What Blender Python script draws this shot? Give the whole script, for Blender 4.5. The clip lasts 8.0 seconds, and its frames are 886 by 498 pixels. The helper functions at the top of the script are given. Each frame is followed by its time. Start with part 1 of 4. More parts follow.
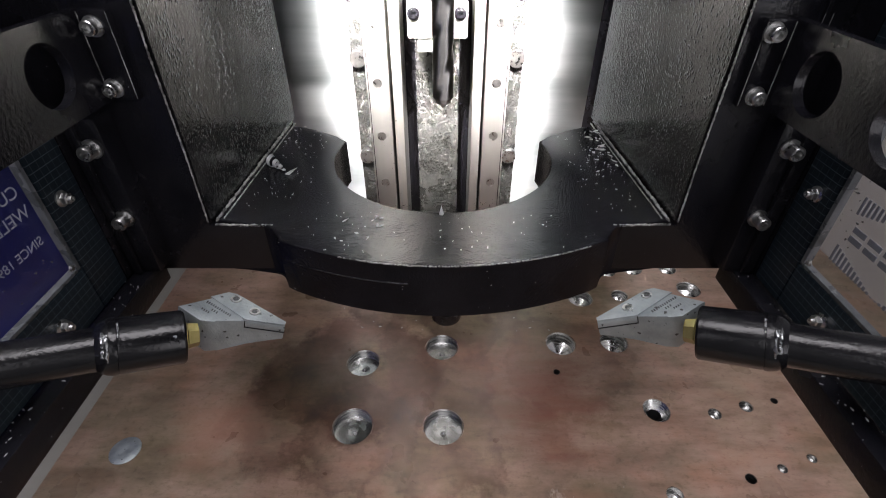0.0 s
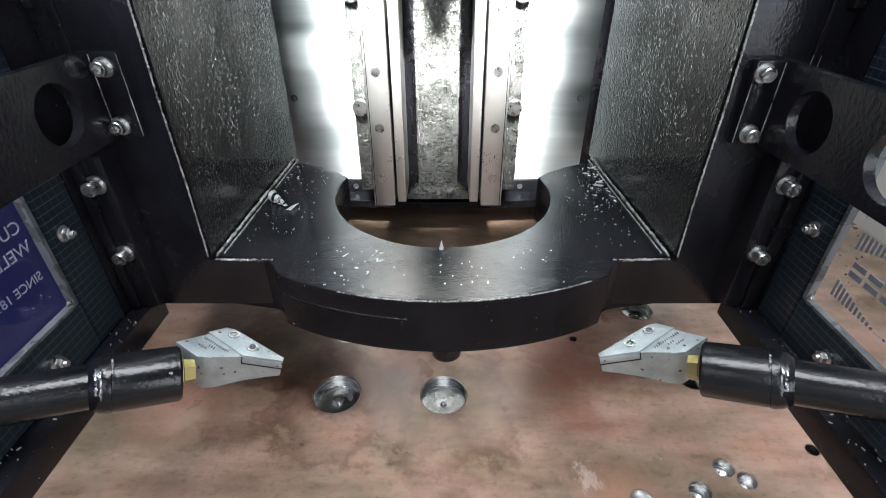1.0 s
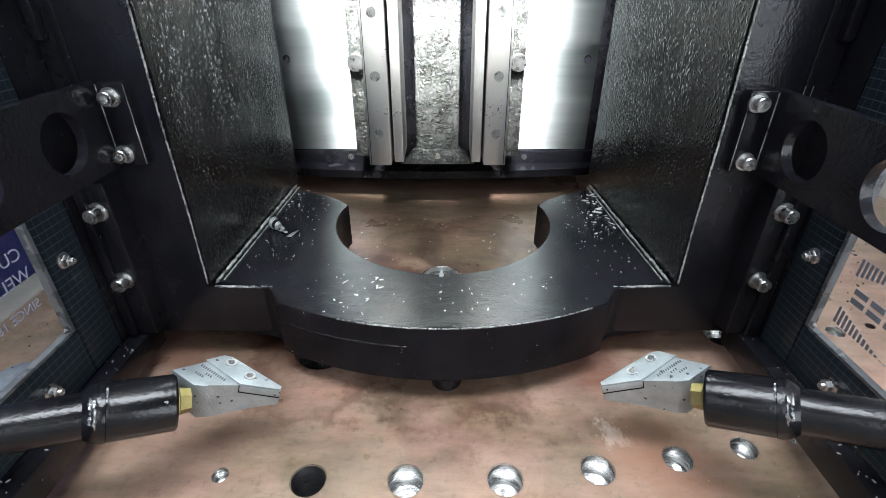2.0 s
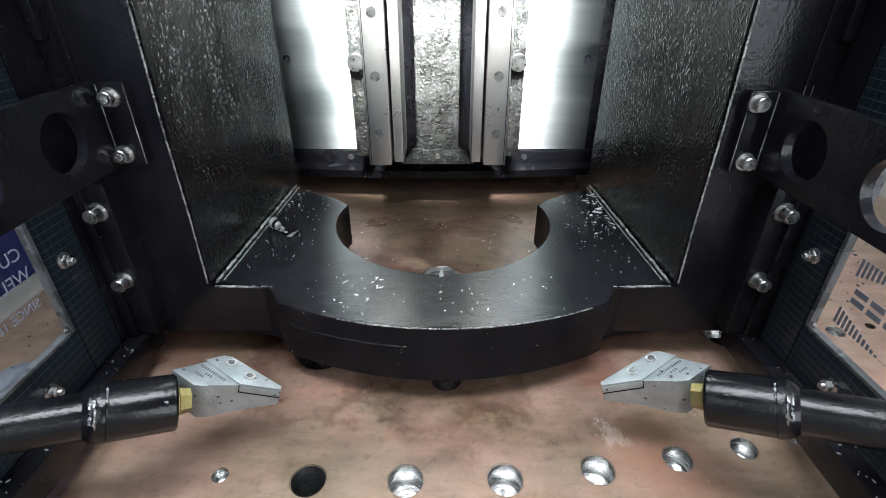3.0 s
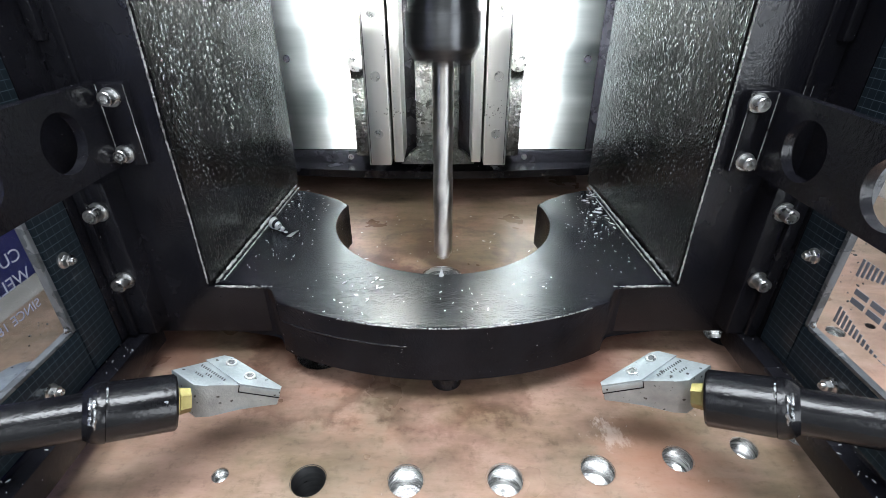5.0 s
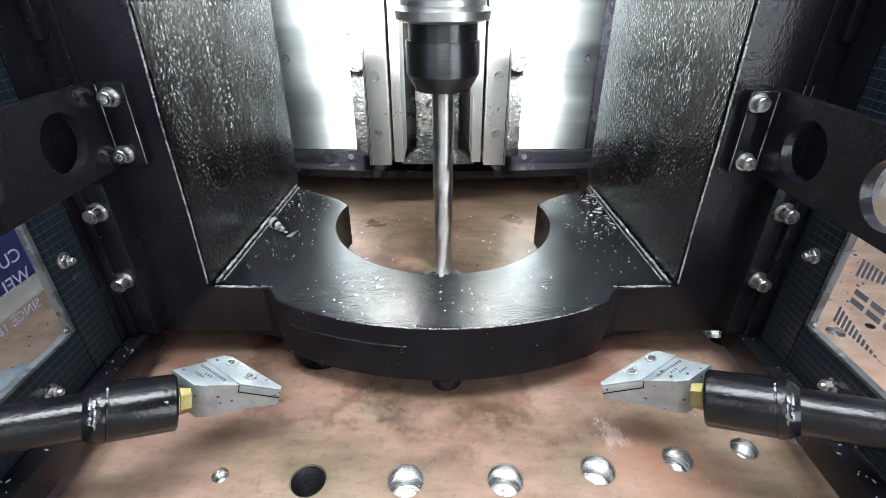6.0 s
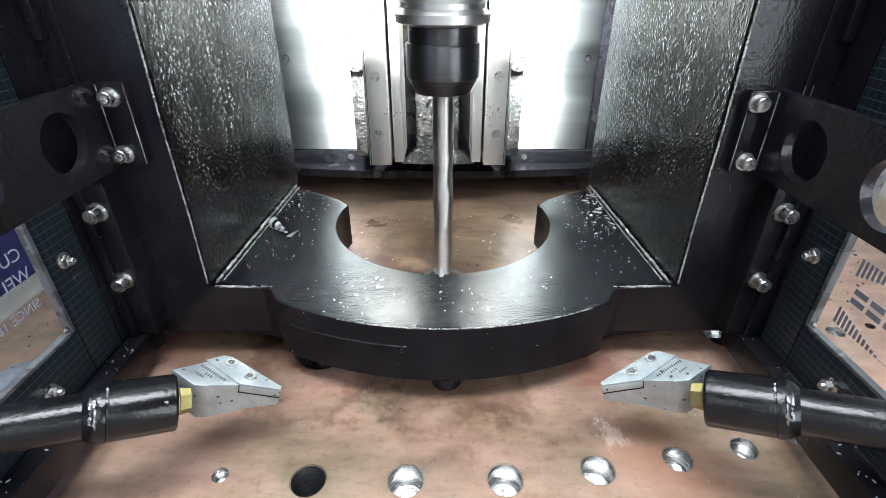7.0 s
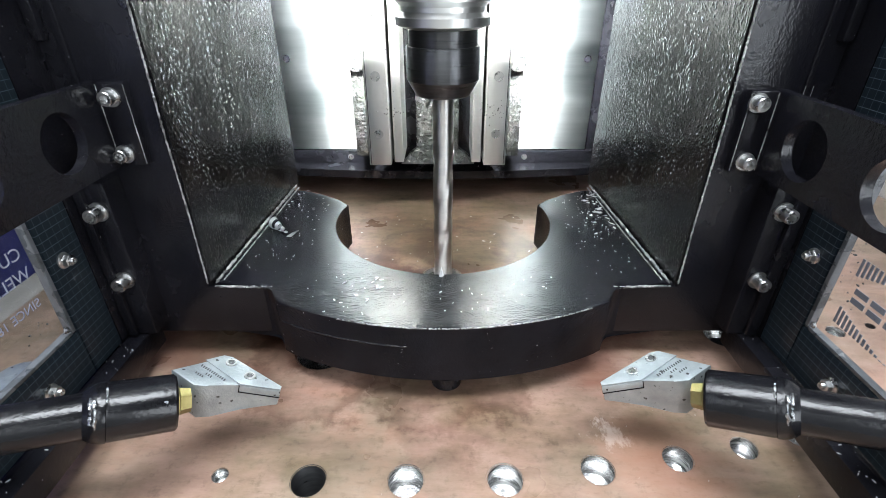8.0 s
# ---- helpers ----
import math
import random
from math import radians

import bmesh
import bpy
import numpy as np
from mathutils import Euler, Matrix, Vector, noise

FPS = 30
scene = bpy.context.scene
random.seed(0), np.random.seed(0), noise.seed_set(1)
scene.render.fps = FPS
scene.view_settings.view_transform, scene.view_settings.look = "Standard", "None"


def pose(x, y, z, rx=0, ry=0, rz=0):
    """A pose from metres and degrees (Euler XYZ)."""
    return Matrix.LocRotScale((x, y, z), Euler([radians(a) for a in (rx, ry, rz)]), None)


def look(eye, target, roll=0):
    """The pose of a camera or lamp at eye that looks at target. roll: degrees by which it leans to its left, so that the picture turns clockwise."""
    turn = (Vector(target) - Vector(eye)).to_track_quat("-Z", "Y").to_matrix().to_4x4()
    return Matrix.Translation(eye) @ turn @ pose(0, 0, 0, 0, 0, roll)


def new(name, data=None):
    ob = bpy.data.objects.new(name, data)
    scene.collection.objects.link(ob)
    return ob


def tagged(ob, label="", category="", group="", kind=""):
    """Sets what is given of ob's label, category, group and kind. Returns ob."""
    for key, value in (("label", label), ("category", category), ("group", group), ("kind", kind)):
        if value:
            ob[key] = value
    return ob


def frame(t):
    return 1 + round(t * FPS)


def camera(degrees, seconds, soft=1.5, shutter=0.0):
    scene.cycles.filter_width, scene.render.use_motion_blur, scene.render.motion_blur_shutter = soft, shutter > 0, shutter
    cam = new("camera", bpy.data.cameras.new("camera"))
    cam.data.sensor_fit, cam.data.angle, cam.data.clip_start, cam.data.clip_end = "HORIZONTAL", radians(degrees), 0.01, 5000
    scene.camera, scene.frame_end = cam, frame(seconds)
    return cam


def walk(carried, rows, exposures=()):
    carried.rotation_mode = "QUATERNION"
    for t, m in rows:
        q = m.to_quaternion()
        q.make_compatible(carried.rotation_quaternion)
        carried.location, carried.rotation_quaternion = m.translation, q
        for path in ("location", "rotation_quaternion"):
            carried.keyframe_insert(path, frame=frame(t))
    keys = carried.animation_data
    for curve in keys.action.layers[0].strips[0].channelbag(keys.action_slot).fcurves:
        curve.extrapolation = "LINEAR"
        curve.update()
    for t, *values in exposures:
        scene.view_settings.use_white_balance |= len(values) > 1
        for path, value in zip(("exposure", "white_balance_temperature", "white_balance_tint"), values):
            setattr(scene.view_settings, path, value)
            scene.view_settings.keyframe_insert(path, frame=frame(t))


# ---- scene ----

# ---- camera and its walk ----
cam = camera(85.4, 8.0, soft=0.8, shutter=0.6)
DROP_END = 1.76          # the clamp head comes down until then
DROP = 0.163             # by so much


def lift(t):
    return DROP * max(0.0, 1 - t / DROP_END)


DROP_TIMES = [0.0, 0.3, 0.6, 0.9, 1.2, 1.5, 1.7, 1.76, 1.86, 2.2, 3.0, 4.0, 5.0, 6.0, 7.0, 8.0]


def eye_pose(t):
    k = max(0.0, 1 - t / DROP_END)
    tilt = 29.5 + math.degrees(math.atan(0.129 * k))
    return pose(0, -0.347, 0.218 + lift(t), 90 - tilt)


walk(cam, [(t, eye_pose(t)) for t in DROP_TIMES],
     exposures=[(0, -0.58, 7000, 20), (0.55, -0.35, 6800, 16), (0.95, 0.45, 6600, 12), (1.8, 0.68, 6500, 10), (2.8, 0.44, 6500, 10), (4.0, 0.4, 6500, 10), (4.4, 0.62, 6500, 10), (5.6, 0.95, 6500, 10), (8, 0.97, 6500, 10)])

# ---- world and lights ----
world = bpy.data.worlds.new("workshop")
scene.world = world
world.use_nodes = True
world.node_tree.nodes["Background"].inputs[0].default_value = (0.8, 0.9, 1.0, 1)
world.node_tree.nodes["Background"].inputs[1].default_value = 0.25


def lamp(name, kind, m, energy, size, color, spread=180):
    data = bpy.data.lights.new(name, kind)
    data.energy, data.color = energy, color
    if kind == "AREA":
        data.size, data.spread = size, radians(spread)
    else:
        data.shadow_soft_size = size
    ob = new(name, data)
    ob.matrix_world = m
    return ob


# two unseen lamps added to brighten the column, then the hall's lighting
for sx in (-1, 1):
    lamp("spindle_lamp", "AREA", look((sx * 0.078, -0.10, 0.50), (sx * 0.052, 0.16, 0.245)), 3.0, 0.04, (0.97, 1.0, 0.96), 38)
lamp("hall_lamp", "AREA", look((0.02, -2.4, 1.7), (0, 0, 0.1)), 13, 1.56, (0.87, 0.94, 1.0))
# overhead pair, then unseen added fills: rear for under the column, front for sheen
for hx, hy, hz, power in ((-0.6, -0.42, 2.7, 46), (0.6, -0.42, 2.7, 46), (-1.1, 2.3, 1.5, 10), (1.1, 2.3, 1.5, 10), (-1.7, -1.9, 1.5, 5), (1.45, -1.9, 0.5, 13)):
    lamp("hall_lamp", "AREA", look((hx, hy, hz), (hx * 0.3, 0, 0)), power, 1.1, (0.88, 0.94, 1.0))


# ---- materials ----
def nodes_of(name):
    m = bpy.data.materials.new(name)
    m.use_nodes = True
    nt = m.node_tree
    return m, nt, nt.nodes["Principled BSDF"]


def add(nt, kind, **values):
    n = nt.nodes.new(kind)
    for key, value in values.items():
        n.inputs[key.replace("_", " ")].default_value = value
    return n


def ramp(nt, source, stops):
    r = nt.nodes.new("ShaderNodeValToRGB")
    e = r.color_ramp.elements
    while len(e) < len(stops):
        e.new(0.5)
    for el, (p, c) in zip(e, stops):
        el.position, el.color = p, (*c, 1) if len(c) == 3 else c
    nt.links.new(source, r.inputs[0])
    return r.outputs[0]


def coords(nt, scale=(1, 1, 1), turn=0):
    tc = nt.nodes.new("ShaderNodeTexCoord")
    mp = nt.nodes.new("ShaderNodeMapping")
    mp.inputs["Scale"].default_value = scale
    mp.inputs["Rotation"].default_value = (0, 0, radians(turn))
    nt.links.new(tc.outputs["Object"], mp.inputs[0])
    return mp.outputs[0]


def noise_out(nt, vec, scale, detail=4, rough=0.6):
    n = add(nt, "ShaderNodeTexNoise", Scale=scale, Detail=detail, Roughness=rough)
    nt.links.new(vec, n.inputs["Vector"])
    return n.outputs["Fac"]


def bump(nt, bsdf, height, strength, distance):
    b = add(nt, "ShaderNodeBump", Strength=strength, Distance=distance)
    nt.links.new(height, b.inputs["Height"])
    nt.links.new(b.outputs[0], bsdf.inputs["Normal"])


def grained(name, dark, light, rough=(0.3, 0.5), metal=0.0, scale=60, fine=900, relief=0.3, depth=0.0005,
            stretch=(1, 1, 1), spots=None):
    """Two scales of variation, a varied gloss and a fine relief; spots: colour and share of small bright flecks."""
    m, nt, b = nodes_of(name)
    vec = coords(nt, stretch)
    big, small = noise_out(nt, vec, scale, 5), noise_out(nt, vec, fine, 2)
    col = ramp(nt, big, [(0.3, dark), (0.7, light)])
    if spots:
        v = add(nt, "ShaderNodeTexVoronoi", Scale=spots[1])
        shake = add(nt, "ShaderNodeTexNoise", Scale=spots[1] * 2.2, Detail=2)
        nt.links.new(vec, shake.inputs["Vector"])
        moved = nt.nodes.new("ShaderNodeVectorMath")
        moved.operation, moved.inputs[1].default_value = "MULTIPLY_ADD", (0.8 / spots[1],) * 3
        nt.links.new(shake.outputs["Color"], moved.inputs[0])
        nt.links.new(vec, moved.inputs[2])
        nt.links.new(moved.outputs[0], v.inputs["Vector"])
        some = nt.nodes.new("ShaderNodeSeparateColor")
        nt.links.new(v.outputs["Color"], some.inputs[0])
        grow = nt.nodes.new("ShaderNodeMath")
        grow.operation, grow.inputs[1].default_value = "POWER", 1.6
        nt.links.new(some.outputs[1], grow.inputs[0])
        varied = nt.nodes.new("ShaderNodeMath")
        varied.operation = "DIVIDE"
        nt.links.new(v.outputs["Distance"], varied.inputs[0])
        nt.links.new(grow.outputs[0], varied.inputs[1])
        near = ramp(nt, varied.outputs[0], [(spots[2] * 1.2, (1, 1, 1)), (spots[2] * 2.0, (0, 0, 0))])
        share = spots[3] if len(spots) > 3 else 0.76
        few = ramp(nt, some.outputs[0], [(share, (0, 0, 0)), (share + 0.04, (1, 1, 1))])
        mm = nt.nodes.new("ShaderNodeMath")
        mm.operation = "MULTIPLY"
        nt.links.new(near, mm.inputs[0])
        nt.links.new(few, mm.inputs[1])
        mask = mm.outputs[0]
        mix = nt.nodes.new("ShaderNodeMix")
        mix.data_type = "RGBA"
        nt.links.new(mask, mix.inputs[0])
        nt.links.new(col, mix.inputs[6])
        mix.inputs[7].default_value = (*spots[0], 1)
        col = mix.outputs[2]
    nt.links.new(col, b.inputs["Base Color"])
    r = ramp(nt, big, [(0.3, (rough[0],) * 3), (0.7, (rough[1],) * 3)])
    nt.links.new(r, b.inputs["Roughness"])
    b.inputs["Metallic"].default_value = metal
    bump(nt, b, small, relief, depth)
    return m


BLACK = grained("black_paint", (0.005, 0.005, 0.007), (0.010, 0.010, 0.013), (0.14, 0.32), 0, 25, 480, 0.4, 0.0006,
                spots=((0.55, 0.57, 0.60), 330, 0.048, 0.45))
BLACK_WALL = grained("black_hammered_paint", (0.005, 0.005, 0.006), (0.010, 0.010, 0.011), (0.13, 0.24), 0, 25, 420, 0.4, 0.0005,
                     spots=((0.6, 0.62, 0.6), 420, 0.065, 0.60))
wall_nodes = BLACK_WALL.node_tree
lump = add(wall_nodes, "ShaderNodeTexVoronoi", Scale=500)
wall_nodes.links.new(coords(wall_nodes, (1, 1, 0.75)), lump.inputs["Vector"])
pick = wall_nodes.nodes.new("ShaderNodeSeparateColor")
wall_nodes.links.new(lump.outputs["Color"], pick.inputs[0])
high = ramp(wall_nodes, pick.outputs[0], [(0.35, (0, 0, 0)), (0.95, (1, 1, 1))])
dome = ramp(wall_nodes, lump.outputs["Distance"], [(0.0, (1, 1, 1)), (0.45, (0, 0, 0))])
tall = wall_nodes.nodes.new("ShaderNodeMath")
tall.operation = "MULTIPLY"
wall_nodes.links.new(high, tall.inputs[0])
wall_nodes.links.new(dome, tall.inputs[1])
lumps = add(wall_nodes, "ShaderNodeBump", Strength=1.0, Distance=0.0015)
wall_nodes.links.new(tall.outputs[0], lumps.inputs["Height"])
wall_nodes.links.new(lumps.outputs[0], wall_nodes.nodes["Bump"].inputs["Normal"])
RING = grained("worn_black_paint", (0.005, 0.005, 0.007), (0.010, 0.010, 0.013), (0.07, 0.18), 0, 45, 650, 0.5, 0.00045,
               spots=((0.7, 0.72, 0.75), 340, 0.052, 0.45))
PIPE = grained("satin_black_paint", (0.004, 0.004, 0.005), (0.009, 0.009, 0.011), (0.12, 0.24), 0, 40, 520, 0.4, 0.0004,
               spots=((0.5, 0.52, 0.55), 120, 0.06))
for m, level in ((BLACK, 0.32), (RING, 0.13), (PIPE, 0.36), (BLACK_WALL, 0.5)):
    m.node_tree.nodes["Principled BSDF"].inputs["Specular IOR Level"].default_value = level
CAST = grained("black_cast_iron", (0.06, 0.062, 0.06), (0.13, 0.133, 0.13), (0.20, 0.34), 0.7, 60, 420, 1.0, 0.0028)
STEEL = grained("ground_steel", (0.66, 0.67, 0.66), (0.82, 0.82, 0.80), (0.34, 0.48), 1, 20, 700, 0.1, 0.0002, (1, 1, 0.1))
PANEL = grained("brushed_sheet_steel", (0.36, 0.415, 0.44), (0.60, 0.645, 0.67), (0.30, 0.46), 1, 12, 34, 0.35, 0.0012, (0.3, 1, 3))
BORE = grained("bored_steel", (0.5, 0.5, 0.5), (0.68, 0.68, 0.67), (0.15, 0.35), 1, 200, 900, 0.25, 0.0003, (0.2, 0.2, 3))
BOLT = grained("zinc_bolt", (0.42, 0.425, 0.43), (0.64, 0.64, 0.63), (0.22, 0.4), 1, 200, 1500, 0.2, 0.0002)
ZINC = grained("zinc_casting", (0.27, 0.31, 0.325), (0.43, 0.475, 0.49), (0.34, 0.48), 0.7, 90, 700, 0.4, 0.0006,
               spots=((0.06, 0.06, 0.06), 420, 0.22, 0.6))
BRASS = grained("brass", (0.24, 0.20, 0.08), (0.36, 0.30, 0.13), (0.32, 0.46), 1, 120, 800, 0.2, 0.0002)
CHIP = grained("steel_chips", (0.6, 0.61, 0.62), (0.8, 0.8, 0.8), (0.3, 0.5), 0.35, 300, 900, 0.3, 0.0004)
WELD = grained("weld_bead", (0.0, 0.0, 0.0), (0.55, 0.55, 0.54), (0.25, 0.5), 0.4, 170, 900, 0.8, 0.001)
NUT = grained("blackened_steel", (0.07, 0.073, 0.076), (0.11, 0.11, 0.115), (0.26, 0.36), 0.9, 60, 600, 0.1, 0.0002, (1, 1, 8))
DRILL = grained("carbide", (0.64, 0.63, 0.61), (0.78, 0.76, 0.73), (0.34, 0.46), 1, 60, 700, 0.1, 0.0002, (1, 1, 4))
for m, aniso in ((PANEL, 0.88), (STEEL, 0.5), (DRILL, 0.93), (NUT, 0.85)):
    b = m.node_tree.nodes["Principled BSDF"]
    b.inputs["Anisotropic"].default_value = aniso
    b.inputs["Anisotropic Rotation"].default_value = 0.25
    tn = m.node_tree.nodes.new("ShaderNodeTangent")
    tn.direction_type, tn.axis = "RADIAL", "Z"
    m.node_tree.links.new(tn.outputs[0], b.inputs["Tangent"])
GREY = grained("grey_paint", (0.17, 0.17, 0.165), (0.25, 0.25, 0.24), (0.45, 0.6), 0, 12, 300, 0.1, 0.0005)
HALL = grained("pale_wall_paint", (0.50, 0.52, 0.52), (0.62, 0.63, 0.62), (0.6, 0.8), 0, 1.5, 40, 0.1, 0.001)
WHITE = grained("white_sheet_paint", (0.70, 0.71, 0.70), (0.80, 0.80, 0.79), (0.3, 0.45), 0, 6, 300, 0.05, 0.0002)
CONCRETE = grained("concrete_floor", (0.20, 0.19, 0.17), (0.33, 0.32, 0.29), (0.5, 0.8), 0, 4, 80, 0.3, 0.001)
BLUE = grained("blue_film", (0.015, 0.02, 0.14), (0.02, 0.03, 0.20), (0.3, 0.4), 0, 20, 200, 0.05, 0.0002)
PRINT = grained("pale_print", (0.24, 0.26, 0.36), (0.30, 0.32, 0.42), (0.5, 0.6), 0, 40, 400, 0.05, 0.0001)
INK = grained("grey_print", (0.16, 0.17, 0.20), (0.20, 0.21, 0.24), (0.5, 0.6), 0, 40, 400, 0.05, 0.0001)


def copper_plate():
    m, nt, b = nodes_of("scaled_steel_plate")
    vec = coords(nt)
    big, mid, fine = noise_out(nt, vec, 5, 6, 0.65), noise_out(nt, vec, 16, 4, 0.55), noise_out(nt, vec, 500, 3)
    base = ramp(nt, big, [(0.30, (0.19, 0.145, 0.098)), (0.44, (0.28, 0.207, 0.150)), (0.56, (0.405, 0.260, 0.205)), (0.72, (0.385, 0.28, 0.21))])
    streak = noise_out(nt, coords(nt, (0.4, 1.5, 1), 28), 30, 6, 0.62)
    stain = ramp(nt, streak, [(0.28, (0.42, 0.40, 0.36)), (0.62, (1, 1, 1))])
    mul = nt.nodes.new("ShaderNodeMix")
    mul.data_type, mul.blend_type = "RGBA", "MULTIPLY"
    mul.inputs[0].default_value = 0.85
    nt.links.new(base, mul.inputs[6])
    nt.links.new(stain, mul.inputs[7])
    grit = ramp(nt, noise_out(nt, vec, 160, 4, 0.7), [(0.30, (0.62, 0.6, 0.58)), (0.45, (1, 1, 1))])
    gm = nt.nodes.new("ShaderNodeMix")
    gm.data_type, gm.blend_type = "RGBA", "MULTIPLY"
    gm.inputs[0].default_value = 0.5
    nt.links.new(mul.outputs[2], gm.inputs[6])
    nt.links.new(grit, gm.inputs[7])
    gm.inputs[0].default_value = 0.65
    hair = noise_out(nt, coords(nt, (9, 22, 1), 24), 12, 6, 0.75)
    lines = ramp(nt, hair, [(0.34, (0.55, 0.53, 0.5)), (0.46, (1, 1, 1)), (0.66, (1, 1, 1)), (0.74, (1.3, 1.3, 1.28))])
    fine_mul = nt.nodes.new("ShaderNodeMix")
    fine_mul.data_type, fine_mul.blend_type = "RGBA", "MULTIPLY"
    fine_mul.inputs[0].default_value = 0.4
    nt.links.new(gm.outputs[2], fine_mul.inputs[6])
    nt.links.new(lines, fine_mul.inputs[7])
    # olive and rusty clouds over the scale
    cloud = ramp(nt, noise_out(nt, coords(nt, (1, 1.6, 1), -20), 9, 7, 0.68), [(0.36, (0.62, 0.64, 0.50)), (0.50, (1, 1, 1)), (0.66, (1.0, 0.80, 0.70))])
    clouds = nt.nodes.new("ShaderNodeMix")
    clouds.data_type, clouds.blend_type = "RGBA", "MULTIPLY"
    clouds.inputs[0].default_value = 0.75
    nt.links.new(fine_mul.outputs[2], clouds.inputs[6])
    nt.links.new(cloud, clouds.inputs[7])
    # dried rings of cutting oil: centre, radius, width
    tone = clouds.outputs[2]
    torn = noise_out(nt, vec, 24, 8, 0.66)
    for cx, cy, rad, wid, amount in ((-0.080, -0.040, 0.068, 0.060, 0.75), (0.0, -0.040, 0.050, 0.030, 0.45), (0.0, 0.02, 0.062, 0.014, 0.55), (0.06, -0.12, 0.05, 0.03, 0.25),
                                     (-0.125, -0.050, 0.050, 0.045, 0.6), (0.12, -0.03, 0.06, 0.03, 0.35), (0.0, -0.112, 0.054, 0.020, 0.45), (-0.080, -0.108, 0.050, 0.018, 0.5),
                                     (-0.135, -0.085, 0.050, 0.05, 0.5), (0.03, 0.045, 0.05, 0.045, 0.5), (-0.05, 0.06, 0.045, 0.04, 0.5), (0.0, -0.155, 0.030, 0.03, 0.3)):
        off = nt.nodes.new("ShaderNodeVectorMath")
        off.operation, off.inputs[1].default_value = "DISTANCE", (cx, cy, 0)
        nt.links.new(vec, off.inputs[0])
        wob = nt.nodes.new("ShaderNodeMath")
        wob.operation, wob.inputs[1].default_value = "MULTIPLY_ADD", 0.09
        nt.links.new(torn, wob.inputs[0])
        nt.links.new(off.outputs["Value"], wob.inputs[2])
        off_r = 0.045
        band = ramp(nt, wob.outputs[0], [(max(0.0, rad + off_r - wid), (1, 1, 1)), (rad + off_r, (1 - 0.86 * amount, 1 - amount, 1 - 1.04 * amount)), (rad + off_r + wid * 0.25, (1, 1, 1))])
        dark = nt.nodes.new("ShaderNodeMix")
        dark.data_type, dark.blend_type = "RGBA", "MULTIPLY"
        dark.inputs[0].default_value = 0.9
        nt.links.new(tone, dark.inputs[6])
        nt.links.new(band, dark.inputs[7])
        tone = dark.outputs[2]
    # a ragged pale scrape, then reddish patches
    off = nt.nodes.new("ShaderNodeVectorMath")
    off.operation, off.inputs[1].default_value = "DISTANCE", (0.092, -0.168, 0)
    nt.links.new(vec, off.inputs[0])
    wob = nt.nodes.new("ShaderNodeMath")
    wob.operation, wob.inputs[1].default_value = "MULTIPLY_ADD", 0.06
    nt.links.new(noise_out(nt, coords(nt, (1, 0.6, 1), -35), 130, 6, 0.75), wob.inputs[0])
    nt.links.new(off.outputs["Value"], wob.inputs[2])
    ragged = ramp(nt, wob.outputs[0], [(0.034, (0.5, 0.5, 0.5)), (0.0365, (0, 0, 0))])
    scrape = nt.nodes.new("ShaderNodeMix")
    scrape.data_type = "RGBA"
    nt.links.new(ragged, scrape.inputs[0])
    nt.links.new(tone, scrape.inputs[6])
    scrape.inputs[7].default_value = (0.58, 0.50, 0.44, 1)
    tone = scrape.outputs[2]
    for cx, cy, reach, tint, amount in ((0.115, -0.185, 0.05, (0.42, 0.20, 0.13), 0.55), (0.10, -0.07, 0.09, (0.38, 0.13, 0.09), 0.6), (-0.20, -0.10, 0.07, (0.44, 0.22, 0.16), 0.5)):
        off = nt.nodes.new("ShaderNodeVectorMath")
        off.operation, off.inputs[1].default_value = "DISTANCE", (cx, cy, 0)
        nt.links.new(vec, off.inputs[0])
        wob = nt.nodes.new("ShaderNodeMath")
        wob.operation, wob.inputs[1].default_value = "MULTIPLY_ADD", reach * 1.4
        nt.links.new(streak, wob.inputs[0])
        nt.links.new(off.outputs["Value"], wob.inputs[2])
        where = ramp(nt, wob.outputs[0], [(reach * 0.7, (amount,) * 3), (reach * 1.35, (0, 0, 0))])
        patch = nt.nodes.new("ShaderNodeMix")
        patch.data_type = "RGBA"
        nt.links.new(where, patch.inputs[0])
        nt.links.new(tone, patch.inputs[6])
        patch.inputs[7].default_value = (*tint, 1)
        tone = patch.outputs[2]
    nt.links.new(tone, b.inputs["Base Color"])
    r = ramp(nt, mid, [(0.3, (0.24,) * 3), (0.7, (0.44,) * 3)])
    nt.links.new(r, b.inputs["Roughness"])
    b.inputs["Metallic"].default_value = 0.2
    bump(nt, b, fine, 0.15, 0.0004)
    return m


def clear_sheet():
    m, nt, b = nodes_of("polycarbonate")
    b.inputs["Base Color"].default_value = (0.97, 0.98, 1, 1)
    b.inputs["Roughness"].default_value = 0.03
    b.inputs["Transmission Weight"].default_value = 1
    b.inputs["IOR"].default_value = 1.45
    return m


